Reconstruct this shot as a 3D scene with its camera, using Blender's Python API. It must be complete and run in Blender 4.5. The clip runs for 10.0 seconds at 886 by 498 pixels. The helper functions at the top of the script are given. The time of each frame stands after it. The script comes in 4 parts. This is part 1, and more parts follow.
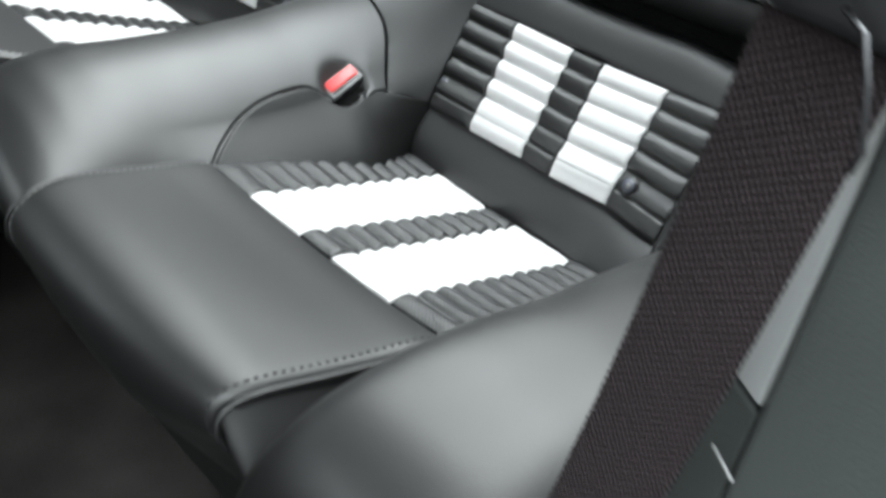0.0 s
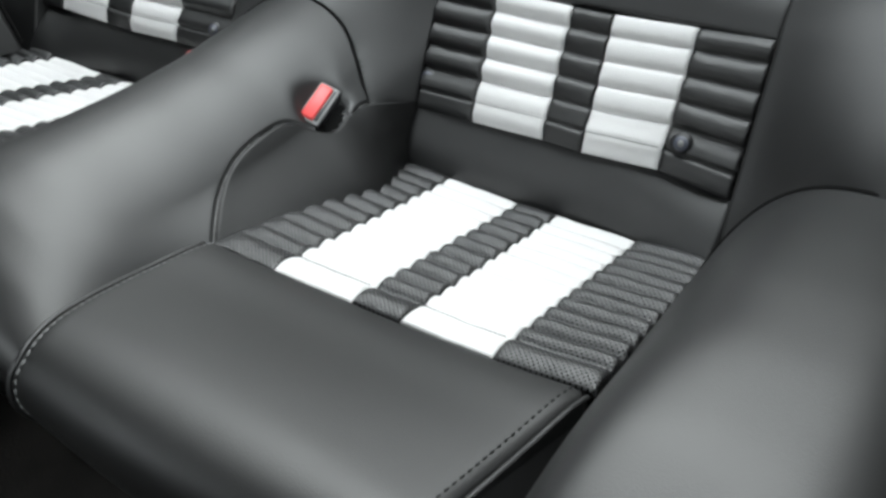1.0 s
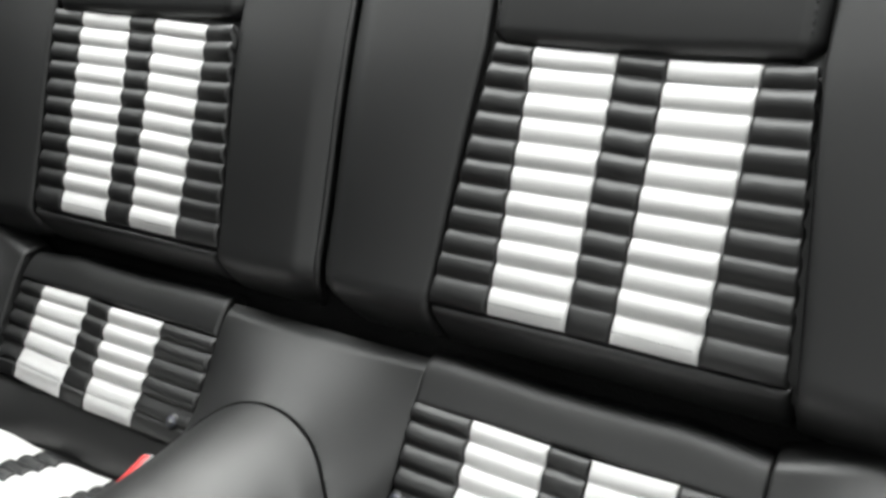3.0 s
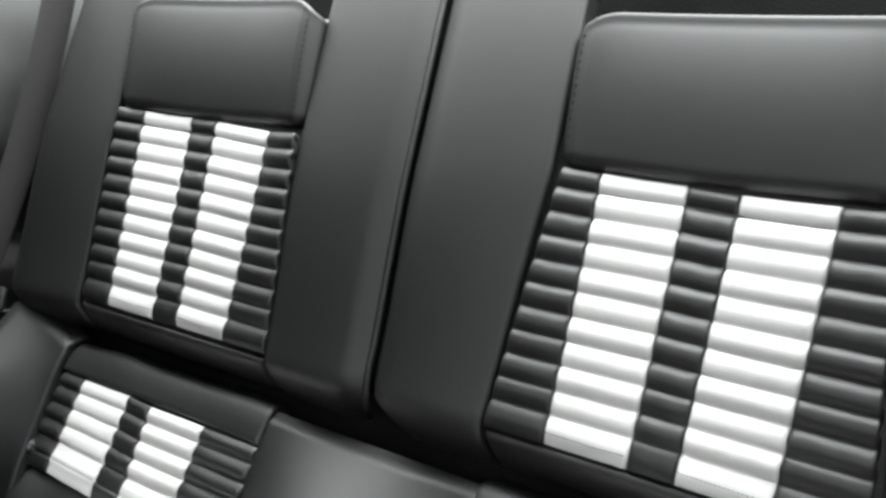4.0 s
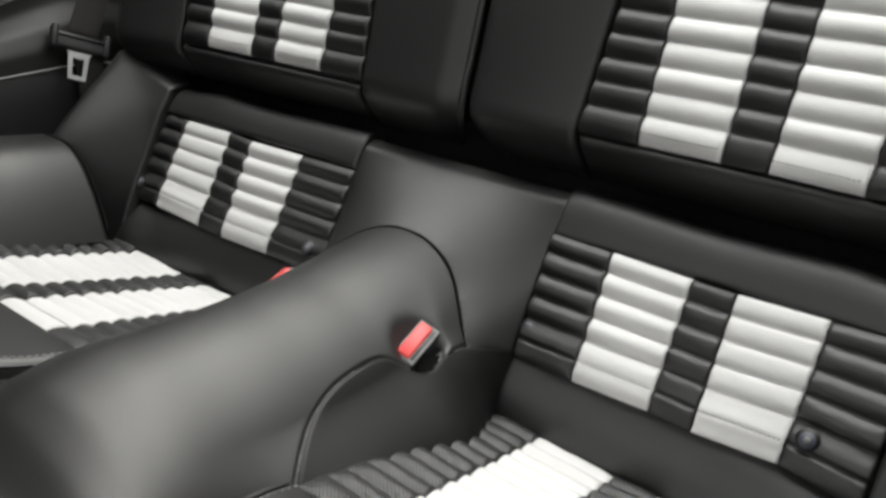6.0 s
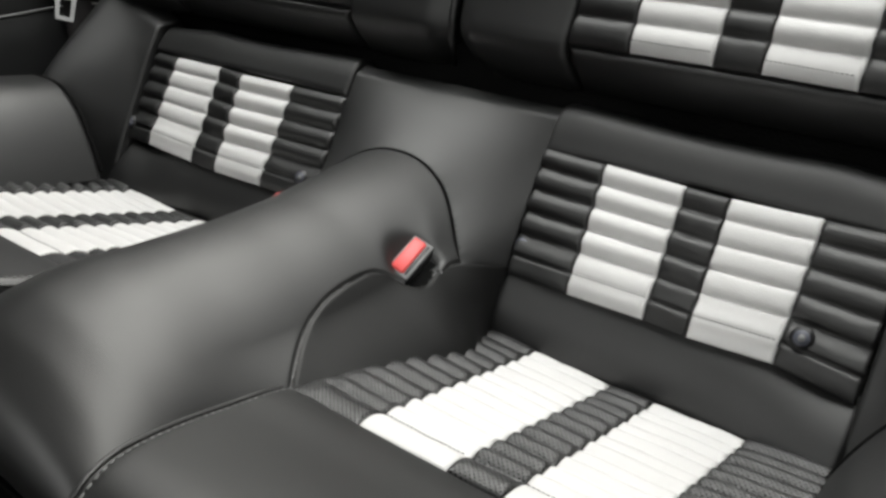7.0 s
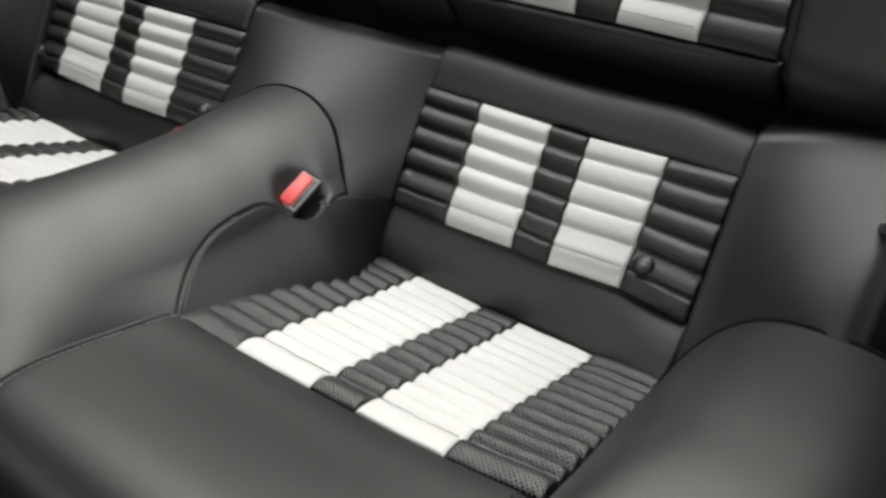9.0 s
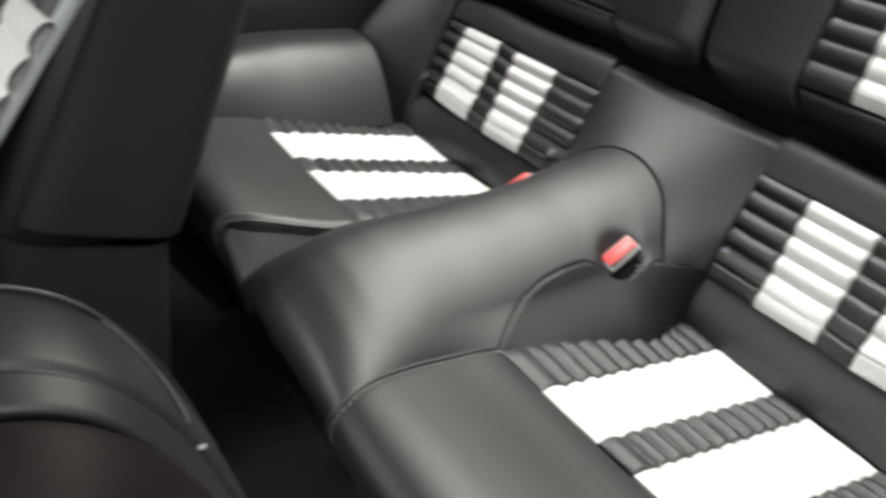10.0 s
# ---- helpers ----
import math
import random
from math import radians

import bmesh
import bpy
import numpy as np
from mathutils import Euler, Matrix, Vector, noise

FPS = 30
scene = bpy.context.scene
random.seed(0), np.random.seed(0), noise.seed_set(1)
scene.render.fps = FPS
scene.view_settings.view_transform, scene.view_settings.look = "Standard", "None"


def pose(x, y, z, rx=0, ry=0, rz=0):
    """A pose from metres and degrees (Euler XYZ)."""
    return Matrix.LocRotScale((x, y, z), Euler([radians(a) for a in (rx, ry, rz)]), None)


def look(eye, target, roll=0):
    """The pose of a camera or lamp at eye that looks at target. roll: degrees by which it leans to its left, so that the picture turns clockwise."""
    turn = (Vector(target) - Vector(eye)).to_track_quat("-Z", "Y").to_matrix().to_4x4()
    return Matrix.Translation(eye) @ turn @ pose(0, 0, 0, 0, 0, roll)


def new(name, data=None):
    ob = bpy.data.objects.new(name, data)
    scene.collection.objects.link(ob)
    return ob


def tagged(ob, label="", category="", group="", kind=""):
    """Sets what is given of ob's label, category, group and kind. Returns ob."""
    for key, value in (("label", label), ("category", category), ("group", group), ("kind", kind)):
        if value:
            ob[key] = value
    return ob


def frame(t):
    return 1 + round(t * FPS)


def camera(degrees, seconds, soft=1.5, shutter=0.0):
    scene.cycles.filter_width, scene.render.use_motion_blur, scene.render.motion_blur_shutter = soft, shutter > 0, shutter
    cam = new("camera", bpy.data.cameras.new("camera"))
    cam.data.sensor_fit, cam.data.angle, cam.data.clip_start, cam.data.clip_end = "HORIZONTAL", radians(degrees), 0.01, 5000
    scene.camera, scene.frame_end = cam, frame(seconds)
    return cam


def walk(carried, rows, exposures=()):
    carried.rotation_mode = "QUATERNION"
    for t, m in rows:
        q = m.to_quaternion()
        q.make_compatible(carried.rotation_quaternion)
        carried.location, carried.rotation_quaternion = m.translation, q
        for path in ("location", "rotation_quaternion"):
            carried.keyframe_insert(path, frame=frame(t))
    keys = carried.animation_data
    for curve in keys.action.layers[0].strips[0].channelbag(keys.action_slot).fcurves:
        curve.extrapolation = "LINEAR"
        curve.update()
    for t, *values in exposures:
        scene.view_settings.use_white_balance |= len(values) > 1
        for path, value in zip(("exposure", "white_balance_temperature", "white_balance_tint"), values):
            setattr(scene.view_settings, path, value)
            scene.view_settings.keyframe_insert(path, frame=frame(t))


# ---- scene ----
cam = camera(54.5, 10.0, 2.9, 0.35)
PATH = [
    (0, (0.881, -0.711, 0.817), (-0.254, 0.538, -0.256), 8.8),
    (0.2, (0.819, -0.71, 0.829), (-0.266, 0.591, -0.234), 7.2),
    (0.5, (0.746, -0.701, 0.812), (-0.3, 0.608, -0.281), 0.7),
    (1, (0.695, -0.692, 0.798), (-0.267, 0.638, -0.345), -2.6),
    (1.5, (0.661, -0.683, 0.822), (-0.28, 0.707, -0.264), -2.4),
    (2, (0.64, -0.668, 0.852), (-0.311, 0.851, -0.035), -0.3),
    (2.5, (0.63, -0.64, 0.887), (-0.342, 0.961, 0.185), 0.8),
    (4, (0.564, -0.64, 0.955), (-0.501, 1.013, 0.587), 4.1),
    (4.5, (0.548, -0.671, 0.952), (-0.607, 0.92, 0.584), 5.0),
    (5, (0.555, -0.684, 0.915), (-0.606, 0.891, 0.501), 5.7),
    (5.5, (0.576, -0.692, 0.855), (-0.565, 0.841, 0.265), 5.6),
    (7, (0.609, -0.706, 0.75), (-0.502, 0.771, -0.014), 3.2),
    (7.5, (0.633, -0.696, 0.741), (-0.335, 0.862, -0.057), 3.7),
    (8, (0.652, -0.699, 0.734), (-0.246, 0.888, -0.086), 4.0),
    (8.5, (0.672, -0.703, 0.748), (-0.224, 0.867, -0.108), 3.6),
    (9, (0.702, -0.707, 0.804), (-0.263, 0.77, -0.137), 4.6),
    (9.5, (0.732, -0.751, 0.887), (-0.434, 0.536, -0.106), 2.1),
    (9.8, (0.732, -0.757, 0.909), (-0.594, 0.359, -0.088), 2.2),
    (10, (0.735, -0.759, 0.934), (-0.701, 0.189, -0.086), 3.3),
]
EXPOSURES = [(0.0, 0.98, 6250, 5), (0.5, 0.50, 6250, 5), (1.0, 0.38, 6300, 6), (1.5, 0.30, 6550, 8), (2.0, 0.68, 6650, 8), (2.5, 0.75, 6700, 8), (4.0, 0.98, 6550, 8), (4.5, 0.50, 6700, 9),
             (5.0, 0.80, 6700, 9), (5.5, 0.40, 6800, 9), (7.0, 0.20, 6800, 9), (7.5, 0.79, 6750, 10), (8.5, 0.20, 6850, 9), (9.0, 0.09, 6850, 9), (9.5, 0.50, 6850, 9), (10.0, 0.80, 6850, 9)]
walk(cam, [(t, look(eye, target, roll)) for t, eye, target, roll in PATH], EXPOSURES)

# ---- world and light: an open car under a bright overcast sky ----
world = bpy.data.worlds.new("sky")
scene.world = world
world.use_nodes = True
wn = world.node_tree.nodes
wl = world.node_tree.links
geo = wn.new("ShaderNodeTexCoord")
sep = wn.new("ShaderNodeSeparateXYZ")
wl.new(geo.outputs["Generated"], sep.inputs["Vector"])
ramp = wn.new("ShaderNodeMapRange")          # overcast: three times brighter overhead than at the horizon
ramp.inputs["From Min"].default_value, ramp.inputs["From Max"].default_value = 0.0, 1.0
ramp.inputs["To Min"].default_value, ramp.inputs["To Max"].default_value = 0.5, 7.6
power = wn.new("ShaderNodeMath")
power.operation = "POWER"
power.use_clamp = True
power.inputs[1].default_value = 1.7
wl.new(sep.outputs["Z"], power.inputs[0])
wl.new(power.outputs["Value"], ramp.inputs["Value"])
wl.new(ramp.outputs["Result"], wn["Background"].inputs["Strength"])
wn["Background"].inputs["Color"].default_value = (0.96, 0.99, 1.0, 1)
sun_data = bpy.data.lights.new("sun", "SUN")
sun_data.energy, sun_data.angle, sun_data.color = 1.9, radians(60), (1.0, 0.97, 0.92)
sun = new("sun", sun_data)
sun.matrix_world = look((-0.30, 1.7, 2.4), (0.10, 0.0, 0.4))


# ---- materials ----
def material(name, color, rough, spec=0.5, metal=0.0, vary=0.12, grain=0.0, scale=900.0, stain=6.0, coat=0.0, holes=0.0, weave=0.0):
    m = bpy.data.materials.new(name)
    m.use_nodes = True
    nt = m.node_tree
    b = nt.nodes["Principled BSDF"]
    b.inputs["Metallic"].default_value = metal
    b.inputs["Specular IOR Level"].default_value = spec
    b.inputs["Coat Weight"].default_value = coat
    tc = nt.nodes.new("ShaderNodeTexCoord")
    n1 = nt.nodes.new("ShaderNodeTexNoise")
    n1.inputs["Scale"].default_value, n1.inputs["Detail"].default_value = stain, 6
    nt.links.new(tc.outputs["Object"], n1.inputs["Vector"])
    mr = nt.nodes.new("ShaderNodeMapRange")
    mr.inputs["From Min"].default_value, mr.inputs["From Max"].default_value = 0.3, 0.7
    mr.inputs["To Min"].default_value, mr.inputs["To Max"].default_value = 1 - vary, 1 + vary
    nt.links.new(n1.outputs["Fac"], mr.inputs["Value"])
    mix = nt.nodes.new("ShaderNodeVectorMath")
    mix.operation = "SCALE"
    mix.inputs[0].default_value = color
    nt.links.new(mr.outputs["Result"], mix.inputs["Scale"])
    nt.links.new(mix.outputs["Vector"], b.inputs["Base Color"])
    r = nt.nodes.new("ShaderNodeMapRange")
    r.inputs["To Min"].default_value, r.inputs["To Max"].default_value = rough * 0.95, min(1.0, rough * 1.05)
    n2 = nt.nodes.new("ShaderNodeTexNoise")
    n2.inputs["Scale"].default_value, n2.inputs["Detail"].default_value = 18, 3
    nt.links.new(tc.outputs["Object"], n2.inputs["Vector"])
    nt.links.new(n2.outputs["Fac"], r.inputs["Value"])
    nt.links.new(r.outputs["Result"], b.inputs["Roughness"])
    if grain:
        v = nt.nodes.new("ShaderNodeTexVoronoi")
        v.inputs["Scale"].default_value = scale
        nt.links.new(tc.outputs["Object"], v.inputs["Vector"])
        soft = nt.nodes.new("ShaderNodeTexNoise")
        soft.inputs["Scale"].default_value, soft.inputs["Detail"].default_value = 60, 3
        nt.links.new(tc.outputs["Object"], soft.inputs["Vector"])
        add = nt.nodes.new("ShaderNodeMath")
        add.operation = "MULTIPLY_ADD"
        add.inputs[1].default_value = 0.35
        nt.links.new(soft.outputs["Fac"], add.inputs[0])
        nt.links.new(v.outputs["Distance"], add.inputs[2])
        height = add.outputs["Value"]
        if holes:                                # punched holes in a slanted grid
            turn = nt.nodes.new("ShaderNodeMapping")
            turn.inputs["Rotation"].default_value = (0, 0, radians(45))
            turn.inputs["Scale"].default_value = (1 / holes, 1 / holes, 0)
            nt.links.new(tc.outputs["Object"], turn.inputs["Vector"])
            cell = nt.nodes.new("ShaderNodeVectorMath")
            cell.operation = "FRACTION"
            nt.links.new(turn.outputs["Vector"], cell.inputs[0])
            mid = nt.nodes.new("ShaderNodeVectorMath")
            mid.operation = "DISTANCE"
            mid.inputs[1].default_value = (0.5, 0.5, 0)
            nt.links.new(cell.outputs["Vector"], mid.inputs[0])
            hole = nt.nodes.new("ShaderNodeMapRange")
            hole.inputs["From Min"].default_value, hole.inputs["From Max"].default_value = 0.15, 0.28
            nt.links.new(mid.outputs["Value"], hole.inputs["Value"])
            dark = nt.nodes.new("ShaderNodeVectorMath")
            dark.operation = "SCALE"
            nt.links.new(mix.outputs["Vector"], dark.inputs[0])
            nt.links.new(hole.outputs["Result"], dark.inputs["Scale"])
            nt.links.new(dark.outputs["Vector"], b.inputs["Base Color"])
            gloss = nt.nodes.new("ShaderNodeMath")
            gloss.operation = "MULTIPLY"
            gloss.inputs[1].default_value = spec
            nt.links.new(hole.outputs["Result"], gloss.inputs[0])
            nt.links.new(gloss.outputs["Value"], b.inputs["Specular IOR Level"])
            both = nt.nodes.new("ShaderNodeMath")
            both.operation = "MULTIPLY_ADD"
            both.inputs[1].default_value = 2.0
            nt.links.new(hole.outputs["Result"], both.inputs[0])
            nt.links.new(height, both.inputs[2])
            height = both.outputs["Value"]
        if weave:                                # a twill: slanted cords crossed by the weft
            slant = nt.nodes.new("ShaderNodeMapping")
            slant.inputs["Rotation"].default_value = (0, radians(28), 0)
            nt.links.new(tc.outputs["Object"], slant.inputs["Vector"])
            for axis, size in (("X", weave), ("Z", weave * 1.7)):
                cord = nt.nodes.new("ShaderNodeTexWave")
                cord.bands_direction = axis
                cord.inputs["Scale"].default_value = 0.314 / size
                cord.inputs["Distortion"].default_value, cord.inputs["Detail Scale"].default_value = 0.8, 6.0
                nt.links.new(slant.outputs["Vector"], cord.inputs["Vector"])
                plus = nt.nodes.new("ShaderNodeMath")
                plus.operation = "MULTIPLY_ADD"
                plus.inputs[1].default_value = 1.4
                nt.links.new(cord.outputs["Fac"], plus.inputs[0])
                nt.links.new(height, plus.inputs[2])
                height = plus.outputs["Value"]
                if axis == "X":
                    # shade between the cords is put into the colour, beside the bump
                    gap = nt.nodes.new("ShaderNodeMapRange")
                    gap.inputs["To Min"].default_value, gap.inputs["To Max"].default_value = 0.45, 1.4
                    nt.links.new(cord.outputs["Fac"], gap.inputs["Value"])
                    cloth = nt.nodes.new("ShaderNodeVectorMath")
                    cloth.operation = "SCALE"
                    nt.links.new(mix.outputs["Vector"], cloth.inputs[0])
                    nt.links.new(gap.outputs["Result"], cloth.inputs["Scale"])
                    nt.links.new(cloth.outputs["Vector"], b.inputs["Base Color"])
        bump = nt.nodes.new("ShaderNodeBump")
        bump.inputs["Strength"].default_value, bump.inputs["Distance"].default_value = grain, 0.0016 if weave else 0.0006
        nt.links.new(height, bump.inputs["Height"])
        nt.links.new(bump.outputs["Normal"], b.inputs["Normal"])
    return m


LEATHER = material("black_leather", (0.0045, 0.0045, 0.0047), 0.49, 0.86, vary=0.15, grain=0.12)
PERF = material("perforated_black_leather", (0.021, 0.021, 0.022), 0.43, 1.0, vary=0.15, grain=0.6, scale=700, holes=0.0032)
WHITE = material("white_leather", (0.68, 0.672, 0.668), 0.6, 0.3, vary=0.05, grain=0.3)
THREAD = material("black_thread", (0.012, 0.012, 0.013), 0.8)
GREY_THREAD = material("grey_thread", (0.20, 0.20, 0.20), 0.8)
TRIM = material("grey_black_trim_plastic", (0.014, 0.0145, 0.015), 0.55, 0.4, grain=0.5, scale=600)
PLASTIC = material("black_plastic", (0.012, 0.012, 0.013), 0.4)
RUBBER = material("black_rubber", (0.004, 0.004, 0.004), 0.9, 0.15)
# felt blackened to stand in for the shade behind the seats
SHADE_FELT = material("shade_black_felt", (0.006, 0.006, 0.006), 0.95, 0.05, grain=1.0, scale=350, vary=0.4)
BUTTON = material("dark_blue_grey_plastic", (0.080, 0.084, 0.108), 0.5)
RED = material("red_plastic", (0.72, 0.07, 0.07), 0.35, vary=0.05)
RIM = material("grey_plastic", (0.22, 0.22, 0.22), 0.45)
STEEL = material("bright_steel", (0.17, 0.17, 0.17), 0.38, metal=1.0)
WEB = material("black_webbing", (0.028, 0.018, 0.021), 0.65, 0.35, grain=1.0, scale=900, weave=0.0021)
FINE_WEB = material("fine_black_webbing", (0.022, 0.019, 0.020), 0.6, 0.4, grain=0.6, scale=1200)
PAD = material("padded_black_trim", (0.058, 0.060, 0.059), 0.5, 0.5, grain=0.4, scale=600)
# trim plastic lightened to stand in for light from the door opening
DOOR_LIT_TRIM = material("door_lit_trim_plastic", (0.150, 0.160, 0.156), 0.5, 0.5, grain=0.4, scale=600)
SLATE = material("slate_grey_trim_plastic", (0.052, 0.058, 0.056), 0.5, 0.5, grain=0.4, scale=600)
LIT_FLANK = material("lit_flank_plastic", (0.55, 0.56, 0.555), 0.5, 0.5, grain=0.3, scale=600)
CARPET = material("black_carpet", (0.036, 0.034, 0.032), 0.95, 0.05, grain=1.0, scale=350, vary=0.4)
ASPHALT = material("asphalt", (0.05, 0.05, 0.05), 0.9, 0.3, vary=0.3, grain=1.0, scale=200, stain=0.8)
PIPING = material("grey_piping", (0.42, 0.44, 0.44), 0.45)
DARK_STEEL = material("dark_steel", (0.10, 0.10, 0.105), 0.35, metal=1.0)
# leather with its gloss cut, to put shade on side panels and armrest
SHADED_LEATHER = material("shaded_black_leather", (0.0045, 0.0045, 0.0045), 0.46, 0.36, grain=0.15)
COVER = material("matt_black_seat_cover", (0.012, 0.012, 0.013), 0.6, 0.3, grain=0.3)
# black leather, gloss set between the full and the cut one
MID_GLOSS = material("mid_gloss_black_leather", (0.0045, 0.0045, 0.0047), 0.47, 0.60, vary=0.15, grain=0.12)
BROWN = material("brown_black_leather", (0.0075, 0.0045, 0.0045), 0.5, 0.15, grain=0.2)


# ---- mesh helpers ----
def link(name, verts, faces, mat, parent=None, label="", smooth=True):
    me = bpy.data.meshes.new(name)
    me.from_pydata([tuple(map(float, v)) for v in verts], [], faces)
    me.materials.append(mat)
    me.polygons.foreach_set("use_smooth", [smooth] * len(me.polygons))
    me.update()
    ob = new(name, me)
    if parent:
        ob.parent = parent
    if label:
        tagged(ob, label)
    return ob


def part(name, bm, mat, parent=None, label="", smooth=True):
    bmesh.ops.recalc_face_normals(bm, faces=bm.faces)
    me = bpy.data.meshes.new(name)
    bm.to_mesh(me)
    bm.free()
    me.materials.append(mat)
    me.polygons.foreach_set("use_smooth", [smooth] * len(me.polygons))
    ob = new(name, me)
    if parent:
        ob.parent = parent
    if label:
        tagged(ob, label)
    return ob


def thing(name, label, category, group="", kind=""):
    return tagged(new(name), label, category, group, kind)


def steps(n, tight=(0.003, 0.008, 0.016, 0.03)):
    """Even steps from 0 to 1, closer together near both ends."""
    t = set(np.round(np.linspace(0, 1, n), 6))
    t |= set(tight) | {round(1 - x, 6) for x in tight}
    return np.array(sorted(t))


def normals(P):
    n = np.cross(np.gradient(P, axis=0), np.gradient(P, axis=1))
    return n / np.maximum(np.linalg.norm(n, axis=2, keepdims=True), 1e-9)


def rounded(P, out, r, depth, sides="lrbt"):
    """A sewn panel: its open edges roll over by the radius r, and a skirt goes in by depth."""
    n = normals(P)
    if (n * np.array(out)).sum(2).mean() < 0:
        n = -n
    big = np.full(P.shape[:2], 9.0)
    du = np.concatenate([np.zeros((1, P.shape[1])), np.cumsum(np.linalg.norm(np.diff(P, axis=0), axis=2), 0)])
    dv = np.concatenate([np.zeros((P.shape[0], 1)), np.cumsum(np.linalg.norm(np.diff(P, axis=1), axis=2), 1)], 1)
    e = big
    if "l" in sides:
        e = np.minimum(e, du)
    if "r" in sides:
        e = np.minimum(e, du[-1:] - du)
    if "b" in sides:
        e = np.minimum(e, dv)
    if "t" in sides:
        e = np.minimum(e, dv[:, -1:] - dv)
    k = np.clip(1 - e / r, 0, 1)
    P = P - n * (r * (1 - np.sqrt(1 - k ** 2 * 0.999)))[..., None]
    if depth:
        Q = np.pad(P, ((1, 1), (1, 1), (0, 0)), mode="edge")
        N = np.pad(n, ((1, 1), (1, 1), (0, 0)), mode="edge")
        ring = np.ones(Q.shape[:2], bool)
        ring[1:-1, 1:-1] = False
        Q[ring] -= N[ring] * depth
        P = Q
    return P, n


def quads(nu, nv, keep=None):
    f = []
    for i in range(nu - 1):
        for j in range(nv - 1):
            if keep is None or keep[i, j]:
                f.append((i * nv + j, (i + 1) * nv + j, (i + 1) * nv + j + 1, i * nv + j + 1))
    return f


def facing(P, faces, out):
    """Turns the faces so that they look towards out on the whole."""
    V = P.reshape(-1, 3)
    s = 0.0
    for a, b, c, d in faces[:: max(1, len(faces) // 200)]:
        s += float(np.dot(np.cross(V[b] - V[a], V[d] - V[a]), out))
    return faces if s > 0 else [f[::-1] for f in faces]


def panel(name, fn, us, vs, mat, parent, out=(0, -1, 1), r=0.006, depth=0.012, label="", sides="lrbt"):
    U, V = np.meshgrid(us, vs, indexing="ij")
    P = np.stack(np.broadcast_arrays(*fn(U, V)), 2).astype(float)
    P, _ = rounded(P, out, r, depth, sides)
    f = facing(P, quads(*P.shape[:2]), np.array(out, float))
    return link(name, P.reshape(-1, 3), f, mat, parent, label)


def tube(name, pts, rad, mat, parent=None, label="", n=8, closed=False):
    pts = [Vector(p) for p in pts]
    V, F = [], []
    m = len(pts)
    for i, p in enumerate(pts):
        a = pts[(i - 1) % m] if closed or i else pts[0]
        b = pts[(i + 1) % m] if closed or i < m - 1 else pts[-1]
        d = (b - a).normalized()
        s = d.cross(Vector((0.13, 0.21, 0.97))).normalized()
        t = d.cross(s)
        for k in range(n):
            w = 2 * math.pi * k / n
            V.append(p + rad * (math.cos(w) * s + math.sin(w) * t))
    for i in range(m if closed else m - 1):
        for k in range(n):
            j = (i + 1) % m
            F.append((i * n + k, i * n + (k + 1) % n, j * n + (k + 1) % n, j * n + k))
    if not closed:
        F += [tuple(range(n))[::-1], tuple((m - 1) * n + k for k in range(n))]
    return link(name, V, F, mat, parent, label)


def along(pts, step):
    """Points at even steps along a broken line."""
    pts = np.array(pts, float)
    d = np.concatenate([[0], np.cumsum(np.linalg.norm(np.diff(pts, axis=0), axis=1))])
    s = np.arange(0, d[-1], step)
    return np.stack([np.interp(s, d, pts[:, k]) for k in range(3)], 1)


def stitches(name, pts, mat, parent, pitch=0.0075, length=0.0052, rad=0.0008, label=""):
    V, F = [], []
    p = along(pts, pitch)
    for i in range(len(p) - 1):
        a, b = Vector(p[i]), Vector(p[i + 1])
        d = (b - a).normalized()
        b = a + d * length
        s = d.cross(Vector((0.3, 0.2, 0.93))).normalized()
        t = d.cross(s)
        k0 = len(V)
        for q, w in ((a, 0.5), (a + d * length * 0.25, 1), (b - d * length * 0.25, 1), (b, 0.5)):
            for k in range(5):
                x = 2 * math.pi * k / 5
                V.append(q + rad * w * (math.cos(x) * s + math.sin(x) * t))
        for g in range(3):
            for k in range(5):
                F.append((k0 + g * 5 + k, k0 + g * 5 + (k + 1) % 5, k0 + g * 5 + 5 + (k + 1) % 5, k0 + g * 5 + 5 + k))
    return link(name, V, F, mat, parent, label)


def rbox(size, bevel, m=None, segs=2):
    bm = bmesh.new()
    bmesh.ops.create_cube(bm, size=1, matrix=Matrix.Diagonal((*size, 1)))
    bmesh.ops.bevel(bm, geom=bm.edges[:], offset=bevel, segments=segs, profile=0.5, affect="EDGES")
    if m is not None:
        bmesh.ops.transform(bm, matrix=m, verts=bm.verts)
    return bm


def cyl(r1, r2, h, m, n=28, bevel=0.0):
    bm = bmesh.new()
    bmesh.ops.create_cone(bm, cap_ends=True, segments=n, radius1=r1, radius2=r2, depth=h, matrix=m)
    if bevel:
        bmesh.ops.bevel(bm, geom=[e for e in bm.edges if abs(e.calc_face_angle(0)) > 1], offset=bevel, segments=2, affect="EDGES")
    return bm


def lerp(a, b, t):
    return a + (b - a) * t


# ---- plan of the rear seat ----
MID = -0.010                       # the bench's middle line
